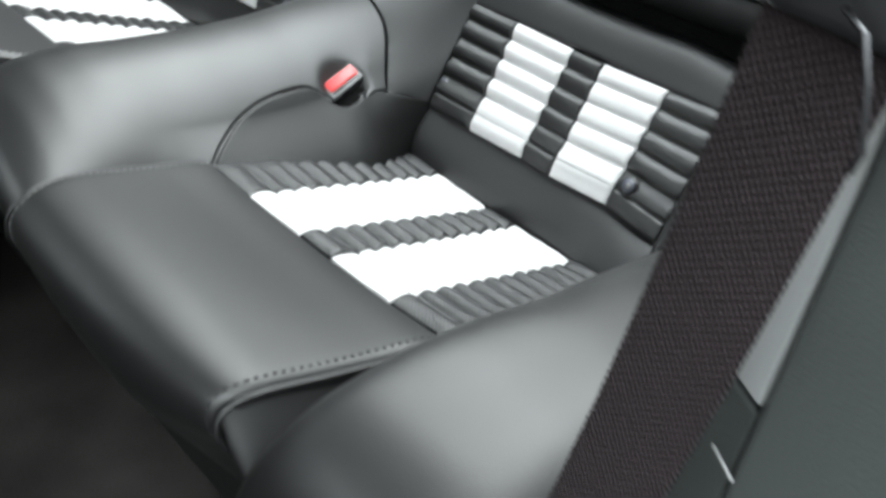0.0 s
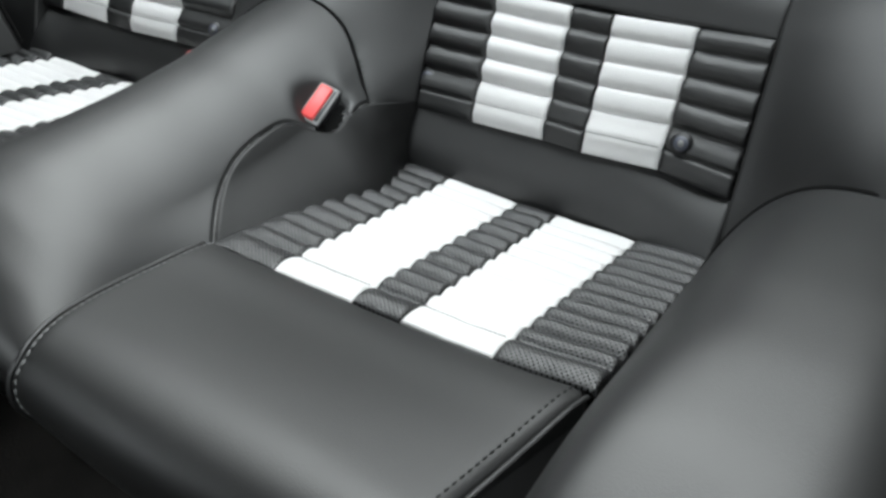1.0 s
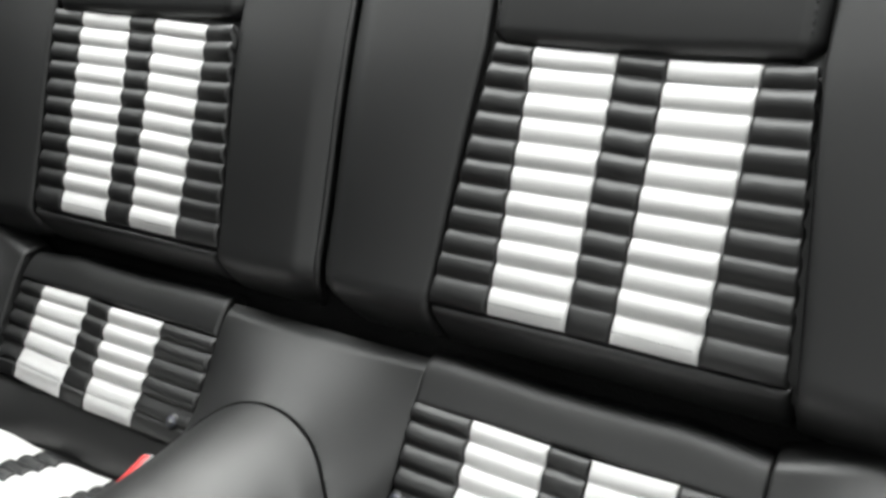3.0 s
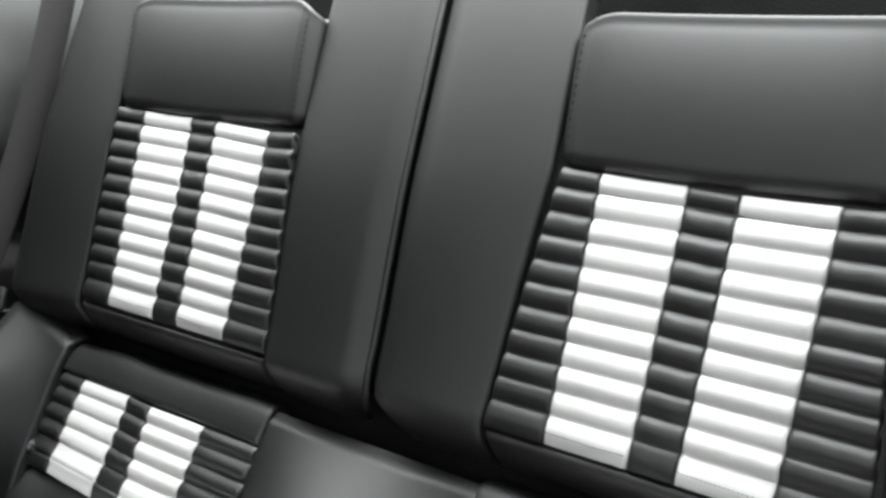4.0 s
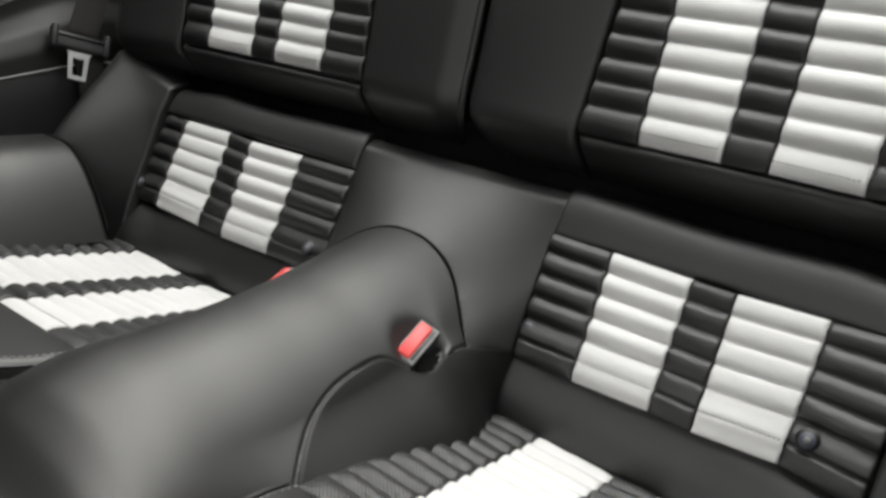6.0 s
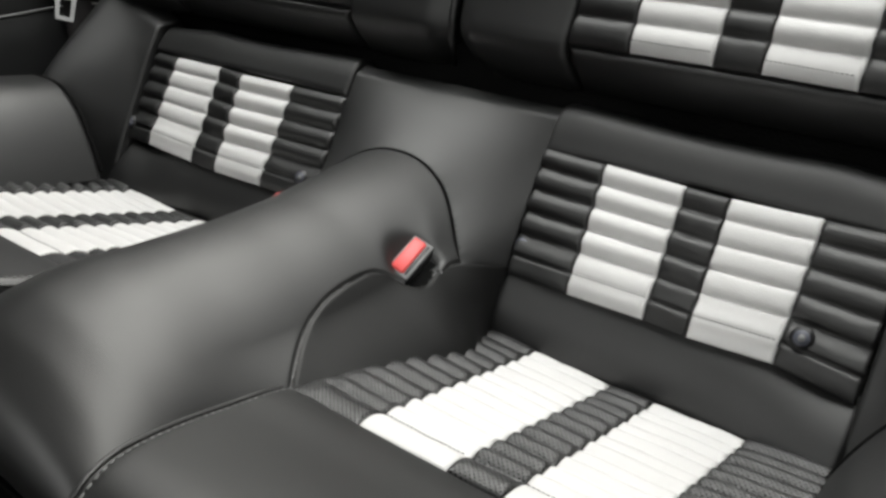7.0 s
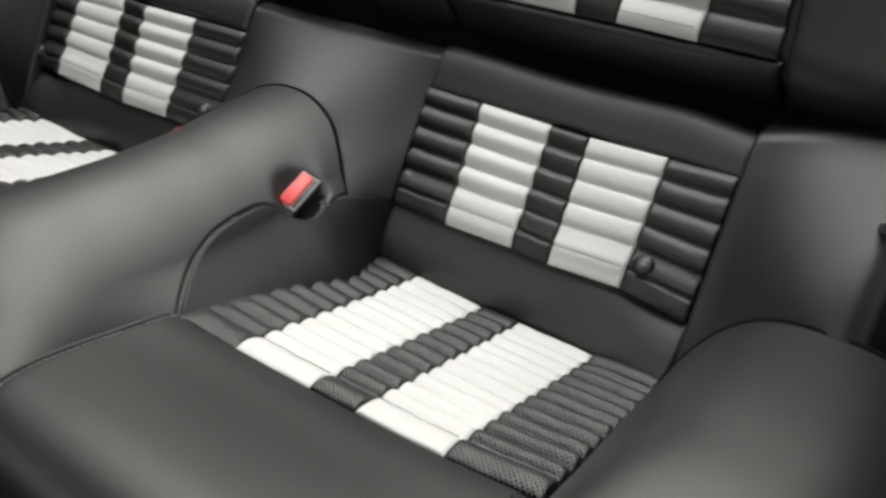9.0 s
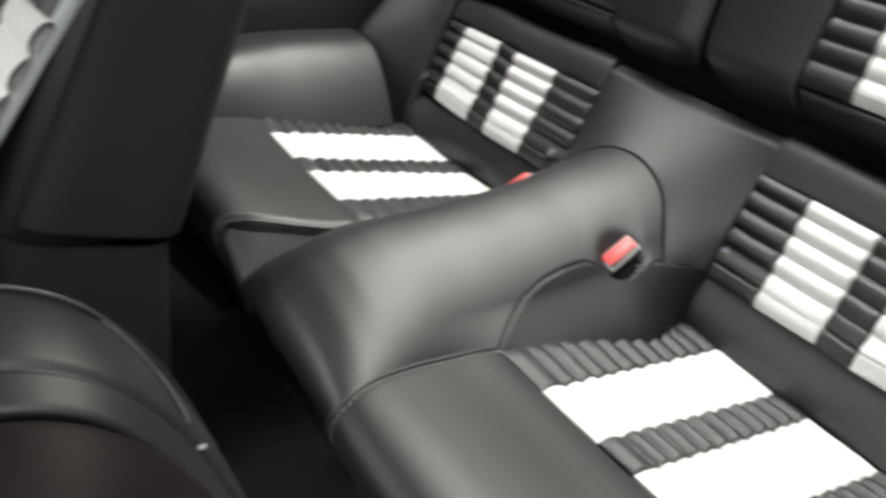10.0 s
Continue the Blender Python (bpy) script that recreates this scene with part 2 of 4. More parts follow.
# per seat: middle, outward side, breadth, middle of the outer bolster; then for cushion, lower back and upper back,
# at foot and head: the six seams across from the inner to the outer edge, and how far each end runs past its line
SEATS = {
    "near": (0.3315, 1, 1.0, 0.648,
             (((0.146, 0.208, 0.2992, 0.3455, 0.4407, 0.518), (-0.005, -0.005, -0.002, -0.001, 0.011, 0.020)),
              ((0.145, 0.2222, 0.3081, 0.3562, 0.4423, 0.526), (0, 0, -0.002, -0.004, -0.002, 0))),
             (((0.147, 0.2204, 0.3076, 0.3543, 0.4377, 0.513), (-0.002, -0.002, -0.001, -0.003, 0, -0.010)),
              ((0.144, 0.2184, 0.3083, 0.3536, 0.4414, 0.515), (0.003, 0.0014, -0.001, -0.002, 0, 0.002))),
             (((0.146, 0.2171, 0.3057, 0.3524, 0.4387, 0.518), (0, 0, 0, 0, -0.0015, -0.003)),
              ((0.182, 0.2232, 0.3108, 0.3607, 0.4490, 0.496), (0, -0.001, -0.001, -0.004, -0.005, -0.005)))),
    "far": (-0.362, -1, 1.09, -0.668,
            (((-0.160, -0.257, -0.352, -0.401, -0.512, -0.560), (0.004, 0.004, 0.004, 0.004, 0.004, 0.004)),
             ((-0.165, -0.245, -0.350, -0.401, -0.500, -0.575), (0.006, 0.006, 0.006, 0.006, 0.006, 0.006))),
            (((-0.158, -0.2629, -0.3617, -0.4146, -0.5189, -0.575), (-0.001, -0.001, -0.003, -0.001, 0.003, 0.003)),
             ((-0.157, -0.2580, -0.3650, -0.4115, -0.5127, -0.560), (-0.004, -0.005, -0.006, -0.003, -0.0046, -0.004))),
            (((-0.172, -0.2486, -0.3400, -0.3886, -0.4862, -0.545), (0.003, 0.003, 0.003, 0.003, 0.003, 0.003)),
             ((-0.182, -0.2379, -0.3498, -0.3992, -0.4909, -0.540), (0, 0.0003, 0.0083, 0.0092, 0.010, 0.010))))}
CUSHION = ((0.001, 0.298), (-0.2915, 0.3635))     # rear and front edge of the ribbed cushion: y, z
LOWER = ((0.031, 0.367), (0.093, 0.495))      # foot and head of the ribbed lower back
UPPER = ((0.110, 0.608), (0.186, 0.881))      # foot and head of the ribbed upper back


def ribs(t, n, h, ends, crease=0.0, sharp=0.58):
    """Height of n sewn ribs at t from foot to head; ends: share of the first and the last rib; crease: depth of a fold in the first."""
    phase = np.interp(t, [0, ends[0], 1 - ends[1], 1], [0, 1, n - 1, n])
    return h * (np.abs(np.sin(math.pi * phase)) ** sharp - crease * np.exp(-((phase - 0.5) / 0.05) ** 2))


def ribbed_field(parent, m, foot, head, a, b, n, h, dish, black, label, per_rib=14, dish1=None, ends=None, soft=False, sharp=0.68, cross=()):
    """Five columns of sewn ribs between the lines a and b (y, z); foot, head: the six seams and their overrun there."""
    (x0, s0), (x1, s1) = foot, head
    dish1 = dish if dish1 is None else dish1
    ends = ends or (1 / n, 1 / n)
    (ya, za), (yb, zb) = a, b
    ny, nz = -(zb - za), (yb - ya)
    q = math.hypot(ny, nz)
    ny, nz = ny / q, nz / q
    ty, tz = (yb - ya) / q, (zb - za) / q
    if nz < 0 and abs(nz) > abs(ny):
        ny, nz = -ny, -nz

    def place(i, U, V, h, w=0.0):
        """A point of column i: U across, V from foot to head, h above the base."""
        c = lerp(0.5 * (x0[2] + x0[3]), 0.5 * (x1[2] + x1[3]), V)
        x = lerp(lerp(x0[i], x0[i + 1], U), lerp(x1[i], x1[i + 1], U), V) + m * w
        u = (x - c) * m
        run = lerp(lerp(s0[i], s0[i + 1], U), lerp(s1[i], s1[i + 1], U), V)
        d = h + lerp(dish, dish1, V) * u ** 2 * (np.where(u < 0, lerp(1.0, 0.15, V), 1.0) if soft else 1.0)
        d = d + 0.0004 * np.sin(90 * u + 5 * V) + 0.0003 * np.sin(210 * u + 3 * i) * np.sin(55 * V + i)
        return x, lerp(ya, yb, V) + ty * run + ny * d, lerp(za, zb, V) + tz * run + nz * d

    for i in range(5):
        white = i in (1, 3)

        def fn(U, V):
            h0 = ribs(V + 0.0006 * np.sin(5 * U + 2.3 * i) * np.sin(V * math.pi), n, h, ends, 0 if ends[0] < 0.25 else 0.14 if white else 0.6, sharp)
            h0 = h0 * (smooth(-0.04, 0.26, U) if soft and i == 0 else 1) * (1.0 if white else (0.95, 0, 1.25, 0, 1.45)[i] if soft else 1.10) * (1 - 0.25 * np.abs(2 * U - 1) ** 6)
            return place(i, U, V, h0 + 0.0006 * np.sin(37 * V + 11 * i))

        panel("white_stripe" if white else "black_ribs", fn, steps(9, (0.02, 0.06)), np.linspace(0, 1, n * per_rib + 1),
              WHITE if white else black, parent, (0, ny, nz), 0.0022, 0.010,
              "white leather stripe sewn in ribs" if white else label)
        if i < 4:
            vs = np.linspace(0.01, 0.99, n * 8)
            pts = place(i, np.ones_like(vs), vs, ribs(vs, n, h, ends, sharp=sharp) * 0.80 + 0.0006, 0.0028 * (1 if white else -1))
            stitches("stitching", np.stack(pts, 1), THREAD, parent, 0.005, 0.0034, 0.0006)
        for at in cross if white else ():        # sewn lines across the stripe
            us = np.linspace(0.02, 0.98, 40)
            v = np.full_like(us, at) + 0.0006 * np.sin(5 * us + 2.3 * i)
            stitches("stitching", np.stack(place(i, us, v, ribs(v, n, h, ends, crease=0.14 if ends[0] > 0.25 else 0, sharp=sharp) + 0.0009), 1), THREAD, parent, 0.0042, 0.0032, 0.0005)


def polyline_distance(y, z, pts):
    best = np.full(y.shape, 9.0)
    for (y0, z0), (y1, z1) in zip(pts, pts[1:]):
        dy, dz = y1 - y0, z1 - z0
        t = np.clip(((y - y0) * dy + (z - z0) * dz) / (dy * dy + dz * dz), 0, 1)
        best = np.minimum(best, np.hypot(y - y0 - t * dy, z - z0 - t * dz))
    return best


def smooth(a, b, x):
    t = np.clip((x - a) / (b - a), 0, 1)                 # b may lie below a
    return t * t * (3 - 2 * t)


def path_at(pts, n):
    """A smooth run of n points along a broken line of (y, z)."""
    pts = np.array(pts, float)
    d = np.concatenate([[0], np.cumsum(np.linalg.norm(np.diff(pts, axis=0), axis=1))])
    s = np.linspace(0, d[-1], n)
    P = np.stack([np.interp(s, d, pts[:, k]) for k in range(2)], 1)
    for _ in range(max(4, n // 9)):
        P[1:-1] = 0.25 * P[:-2] + 0.5 * P[1:-1] + 0.25 * P[2:]
    return P


def arch(name, parent, xm, half_l, half_r, ridge, drop, label, power=2.2, out=(0, -0.2, 1), zmin=0.02, n=200, inner=0):
    """A rounded upholstered ridge that runs along y: ridge is its top line (y, z) from back to front."""
    R = path_at(ridge, n)
    A, Y = np.meshgrid(np.linspace(-1, 1, 241), R[:, 0], indexing="ij")
    lean = smooth(-0.22, -0.42, Y) * (A * inner > 0)         # the inner flank grows steeper towards the front
    P = np.stack([xm + np.where(A > 0, half_r, half_l) * A * (1 - 0.08 * lean), Y, np.maximum(zmin, R[:, 1] - drop * np.abs(A) ** (power + 3.5 * lean))], 2)
    P = rounded(P, out, 0.005, 0, "bt")[0]
    a = np.linspace(-0.97, 0.97, 90)
    tube("seam", np.stack([xm + np.where(a > 0, half_r, half_l) * a, np.full_like(a, R[0, 0] + 0.002), R[0, 1] - drop * np.abs(a) ** power - 0.002], 1), 0.0026, RUBBER, parent)
    return link(name, P.reshape(-1, 3), facing(P, quads(*P.shape[:2]), np.array(out, float)), LEATHER, parent, label)


# ---- rear bench: cushion with lower back, one moulding ----
bench = thing("rear_seat_cushion", "black leather rear bench with two white-striped ribbed seats", "car seat")

part("core", rbox((1.36, 0.42, 0.29), 0.03, Matrix.Translation((MID, -0.16, 0.155))), LEATHER, bench)
part("base", rbox((1.36, 0.36, 0.19), 0.02, Matrix.Translation((MID, -0.15, 0.095))), CARPET, bench)
part("back_core", rbox((1.30, 0.10, 0.40), 0.02, pose(MID, 0.115, 0.32, -25, 0, 0)), LEATHER, bench)

POCKET = [(-0.291, 0.345), (-0.286, 0.356), (-0.257, 0.373), (-0.228, 0.386), (-0.200, 0.396), (-0.174, 0.4005), (-0.147, 0.4030), (-0.126, 0.4040), (-0.114, 0.4000),
          (-0.104, 0.3870), (-0.089, 0.379), (-0.069, 0.383), (-0.053, 0.389), (-0.036, 0.392), (-0.004, 0.3865), (0.05, 0.370)]
HUMP = [(0.023, 0.474), (0.0, 0.470), (-0.06, 0.461), (-0.12, 0.451), (-0.20, 0.445), (-0.30, 0.443), (-0.36, 0.444), (-0.41, 0.440), (-0.45, 0.430), (-0.485, 0.411),
        (-0.500, 0.384), (-0.492, 0.35), (-0.455, 0.30), (-0.375, 0.18), (-0.30, 0.08)]
# foot of the ridge's flanks: along the cushions, then along the front rolls
FOOT = [(0.023, 0.309), (-0.06, 0.296), (-0.16, 0.287), (-0.22, 0.290), (-0.27, 0.298), (-0.31, 0.310), (-0.35, 0.326), (-0.41, 0.350), (-0.46, 0.366), (-0.485, 0.366),
        (-0.499, 0.352), (-0.497, 0.330), (-0.458, 0.28), (-0.375, 0.17), (-0.30, 0.07)]
RIDGE_HALF, RIDGE_ROWS = 0.158, 640


def ridge_rise(a):
    return 0.80 * (1 - np.abs(a) ** 2.2) + 0.20 * (1 - np.abs(a) ** 9)


def ridge_set_back(w):
    return -0.045 * w ** 2 - 0.018 * smooth(0.40, 0.85, w)


def middle_ridge():
    """The padded tunnel between the seats: it widens to the front and carries a sewn side panel with a buckle on each flank."""
    R, F = path_at(HUMP, RIDGE_ROWS), path_at(FOOT, RIDGE_ROWS)
    # rows of the foot stand beside the same y along the top, then run down the front evenly
    turn_r, turn_f = int(np.argmin(R[:, 0])), int(np.argmin(F[:, 0]))
    k = np.interp(-R[:turn_r, 0], -F[:turn_f, 0], np.arange(turn_f))
    k = np.concatenate([k, np.linspace(k[-1], RIDGE_ROWS - 1, RIDGE_ROWS - turn_r + 1)[1:]])
    for _ in range(40):
        k[1:-1] = 0.25 * k[:-2] + 0.5 * k[1:-1] + 0.25 * k[2:]
    F = np.stack([np.interp(k, np.arange(RIDGE_ROWS), F[:, j]) for j in range(2)], 1)
    wide = RIDGE_HALF + 0.040 * np.clip((-0.28 - R[:, 0]) / 0.22, 0, 1) ** 1.8
    for _ in range(500):
        F[1:-1] = 0.25 * F[:-2] + 0.5 * F[1:-1] + 0.25 * F[2:]
        wide[1:-1] = 0.25 * wide[:-2] + 0.5 * wide[1:-1] + 0.25 * wide[2:]
    A, Y0 = np.meshgrid(np.linspace(-1, 1, 361), R[:, 0], indexing="ij")
    w, f = np.abs(A), ridge_rise(A)
    Z = F[:, 1] + (R[:, 1] - F[:, 1]) * f
    Y0 = F[:, 0] + (Y0 - F[:, 0]) * f
    Y0 = np.where(Y0 < -0.30, -0.30 + (Y0 + 0.30) * lerp(1.0, 0.88, smooth(0.2, -1.0, A)), Y0)
    Z = Z - 0.030 * smooth(-0.33, -0.45, Y0) * smooth(0.0, -1.0, A)
    line = [tuple(p) for p in path_at(POCKET, 60)]

    def skin(shift, flare):
        Y = Y0 + shift * smooth(-0.07, 0.0, Y0)
        bow = smooth(-0.38, -0.19, Y) * smooth(0.03, -0.10, Y)
        P = np.stack([MID + np.where(A > 0, wide, RIDGE_HALF) * A + np.sign(A) * 0.042 * bow * smooth(0.70, 0.98, w), Y, Z], 2)
        g = polyline_distance(P[..., 1], P[..., 2], line)
        top = np.interp(P[..., 1], [p[0] for p in line], [p[1] for p in line], left=0)
        on = (w > 0.2) & (P[..., 2] < top) & (P[..., 1] > line[0][0])
        nrm = normals(P)
        nrm = np.where(nrm[..., 2:] < 0, -nrm, nrm)
        d = np.where(w > 0.2, -0.0028 * np.exp(-(g / 0.0012) ** 2), 0) + np.where(on, 0.0004 * smooth(0.0, 0.003, g), 0)
        well = np.hypot((P[..., 1] + 0.076), (P[..., 2] - 0.397) * 1.1)      # hollow that the buckle stands in
        d = d - np.where((w > 0.2) & ~on, 0.010 * smooth(0.0, 0.007, g) * np.exp(-(well / 0.026) ** 4), 0)
        P = P + nrm * d[..., None]
        P[..., 0] += np.where(on, np.sign(A) * 0.0006 * smooth(0.0, 0.003, g) * np.clip((P[..., 2] - 0.285) / 0.11, 0, 1), 0)
        if flare:                                # the side panels bend out to the seat backs at their rear ends
            t = smooth(-0.06, 0.05, P[..., 1])
            P[..., 0] = lerp(P[..., 0], MID + np.sign(A) * 0.160, t * np.clip(w * 2 - 0.6, 0, 1))
        return rounded(P, (0, -0.2, 1), 0.002, 0, "bt")[0], on

    out = np.array((0, -0.2, 1.0))
    P, on = skin(ridge_set_back(w), False)
    cell = on[:-1, :-1] & on[1:, 1:] & on[1:, :-1] & on[:-1, 1:]
    dy, dz = P[..., 1] + 0.076, P[..., 2] - 0.390         # opening in which the buckle's sleeve stands
    gap = ((dy * 0.9 + dz * 0.42) / 0.025) ** 2 + ((dz * 0.9 - dy * 0.42) / 0.012) ** 2 < 1
    cell |= (gap & (w > 0.2))[:-1, :-1]
    link("middle_ridge", P.reshape(-1, 3), facing(P, quads(*P.shape[:2], ~cell), out), LEATHER, bench, "smooth rounded black leather ridge between the seats")
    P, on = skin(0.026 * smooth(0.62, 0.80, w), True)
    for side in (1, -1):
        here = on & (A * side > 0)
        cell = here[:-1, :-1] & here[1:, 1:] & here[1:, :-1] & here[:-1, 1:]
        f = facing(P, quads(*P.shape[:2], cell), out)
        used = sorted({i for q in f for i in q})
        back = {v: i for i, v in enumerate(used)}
        # the duller leather stands in for shade on the panel
        link("pocket_panel", P.reshape(-1, 3)[used], [tuple(back[i] for i in q) for q in f], SHADED_LEATHER, bench, "curved side panel with a sewn edge round the buckle")


def ridge_end(a):
    """The ridge's rear edge, over which the middle of the back is sewn."""
    return np.stack([MID + RIDGE_HALF * a, 0.023 + ridge_set_back(np.abs(a)), 0.309 + 0.165 * ridge_rise(a)], -1)


middle_ridge()
a = np.linspace(-0.80, 0.80, 90)
tube("seam", ridge_end(a) + np.array((0, 0.0008, 0.0004)), 0.0013, RUBBER, bench)


def seat(c, m, k, xb, cushion, lower, upper):
    """One seat of the bench: ribbed cushion, nose, lower back, outer arch and wing."""
    ribbed_field(bench, m, *cushion, CUSHION[0], CUSHION[1], 12, 0.0060, 0.30, PERF, "perforated black leather ribs", soft=True, ends=(0.083, 0.118), sharp=0.80, cross=(0.882,))
    ribbed_field(bench, m, *lower, LOWER[0], LOWER[1] if m > 0 else (0.0965, 0.5025), 5, 0.0068, 0.10, LEATHER, "black leather sewn in ribs", 20, ends=(0.33, 0.155), cross=(0.165,))
    # nose of the cushion
    run = path_at([(-0.2945, 0.3690), (-0.305, 0.3735), (-0.35, 0.381), (-0.41, 0.396), (-0.46, 0.4075), (-0.497, 0.4065), (-0.516, 0.394), (-0.522, 0.368), (-0.497, 0.315), (-0.42, 0.19), (-0.34, 0.06)], 120)

    def nose(U, V):
        y = np.interp(V, np.linspace(0, 1, 120), run[:, 0])
        z = np.interp(V, np.linspace(0, 1, 120), run[:, 1])
        f = np.clip((-0.289 - y) / 0.21, 0, 1)
        lo, hi = lerp(-0.188, -0.150, f ** 2.2) * k, lerp(0.192, 0.172, f ** 0.8) * k
        u = lerp(lo, hi, U)
        z = z + (0.012 * (1 - (2 * U - 1) ** 2) * np.sin(np.clip(V * 1.9, 0, 1) * math.pi)) * 0.5 + 0.30 * np.where(u < 0, 0.15, 1.0) * (u / k) ** 2 * (1 - smooth(0.0, 0.25, V))
        y = y + (0.02 * (2 * U - 1) ** 2 + 0.045 * np.clip(2 * U - 1, 0, 1) ** 3) * smooth(0.25, 0.6, V)
        if m < 0:                                # the far seat is shorter
            y = np.where(y < -0.30, -0.30 + (y + 0.30) * 0.88, y)
        return c + m * u, y, z

    panel("nose", nose, steps(40), steps(90), LEATHER, bench, (0, -1, 1), 0.012, 0.03, "smooth black leather front roll", "lrt")
    for side, e in ((-1, 0.012), (1, 0.988)):
        vs = np.linspace(0.0, 0.50, 60)
        x, y, z = nose(np.full_like(vs, e), vs)
        tube("piping", np.stack([x + m * side * 0.006, y, z - 0.0045], 1), 0.0022, LEATHER, bench)
        x, y, z = nose(np.full_like(vs, lerp(e, 0.5, 0.03)), vs)
        stitches("stitching", np.stack([x, y, z + 0.0003], 1), GREY_THREAD if side < 0 else THREAD, bench, 0.0075, 0.0048, 0.0009)

    # sides of the front roll, towards the outer arch and, on the far seat, towards the ridge
    def boxing(U, V, e, side):
        x, y, z = nose(np.full_like(V, e), lerp(0.0, 0.80, V))
        return x + m * side * lerp(-0.002, 0.050, U), y + 0.012 * U + 0.006, z - 0.006 - 0.075 * U ** 0.8

    for e, side in ((0.992, 1), (0.008, -1)):
        if side > 0 or m < 0:
            panel("side_boxing", lambda U, V: boxing(U, V, e, side), steps(10), steps(60), LEATHER, bench, (m * side, -0.5, 0.5), 0.003, 0.0, "smooth black leather side of the front roll")

    # plain strip under the ribbed lower back
    def strip(U, V):
        u = lerp(-0.186, 0.186, U) * k
        y = lerp(0.004, 0.043, V) - 0.010 * np.sin(V * math.pi) ** 0.8 - 0.12 * u ** 2 - (0.010 * smooth(0.03, 0.11, u) + 0.012 * smooth(0.10, 0.18, u)) * (1 - V)
        return c + m * u, y, lerp(0.296, 0.372 - 0.013 * smooth(0.07, 0.17, u), V) + 0.25 * u ** 2

    panel("lumbar_strip", strip, steps(30), steps(14), LEATHER, bench, (0, -1, 0.3), 0.006, 0.015, "smooth black leather strip")

    # plain strip above it, rolling back into the crease
    top = path_at([(0.089, 0.497), (0.102, 0.520), (0.114, 0.535), (0.128, 0.541), (0.150, 0.535)], 24)

    def head(U, V):
        u = lerp(-0.187, 0.185, U) * k
        y = np.interp(V, np.linspace(0, 1, 24), top[:, 0])
        z = np.interp(V, np.linspace(0, 1, 24), top[:, 1])
        return c + m * u, y - 0.10 * u ** 2, z - 0.004 * np.cos(u * 16) * V - 0.012 * smooth(0.09, 0.185, u) * V + (0.0 if m > 0 else 0.007 * (1 - V))

    panel("top_strip", head, steps(30), steps(20), LEATHER, bench, (0, -1, 1), 0.005, 0.012, "smooth black leather strip")

    # outer wing beside the lower back
    def wing(U, V):
        u = lerp(0.185 * k, 0.340, U)
        plane = np.interp(V, [0, 0.30, 0.81, 1], [-0.018, 0.011, 0.073, 0.104])
        y = -0.037 + 0.164 * smooth(0.42, 1.2, V) / 0.837
        y = lerp(plane, y, smooth(0.0, 0.8, U)) - 0.028 * U ** 2.2 * (1 - 0.5 * V)
        z = lerp(0.29, 0.551 + 0.046 * U, V)
        roll = smooth(0.94, 1.0, V)
        return c + m * u, y + 0.03 * roll * roll, z - 0.006 * roll - 0.05 * smooth(0.85, 1, U) * (1 - V)

    panel("outer_wing", wing, steps(30), steps(40), LEATHER, bench, (-0.3 * m, -1, 0.5), 0.005, 0.06, "smooth black leather side wing")
    # outer arch in front of the wing
    ridge = [(-0.043, 0.442), (-0.06, 0.443), (-0.12, 0.449), (-0.20, 0.455), (-0.28, 0.457), (-0.37, 0.454), (-0.44, 0.446), (-0.48, 0.431), (-0.505, 0.403), (-0.510, 0.36), (-0.488, 0.29), (-0.42, 0.18), (-0.35, 0.08)]
    ridge = [(y, z + (0.0 if m > 0 else 0.018)) for y, z in ridge]
    arch("outer_bolster", bench, xb, 0.136, 0.136, ridge, 0.13, "broad smooth black leather side bolster", 3.0, inner=-m)
    # child-seat anchor buttons
    for x in ((0.1535, 0.4560) if m > 0 else (-0.186, -0.566)):
        mm = pose(x, (0.0430 if x < 0.3 else 0.0375) if m > 0 else 0.034, 0.3995 if m > 0 else 0.397, 66, 0, 0)
        b = part("anchor_button", cyl(0.0084, 0.0082, 0.006, mm, 28, 0.0007), BUTTON, bench, "round dark blue-grey anchor cover")
        part("emblem", cyl(0.0034, 0.0034, 0.0006, mm @ Matrix.Translation((0, 0, 0.0030)), 16), GREY_THREAD, b)
        part("ring", cyl(0.0112, 0.0106, 0.012, mm @ Matrix.Translation((0, 0, -0.0036)), 28, 0.0010), PLASTIC, b)


for spec in SEATS.values():
    seat(*spec)


# middle of the lower back: one sheet from the ridge's rear seam to the seat backs and the crease
def back_edge(z):
    return np.interp(z, [0.30, 0.367, 0.495, 0.537], [0.000, 0.027, 0.086, 0.110])


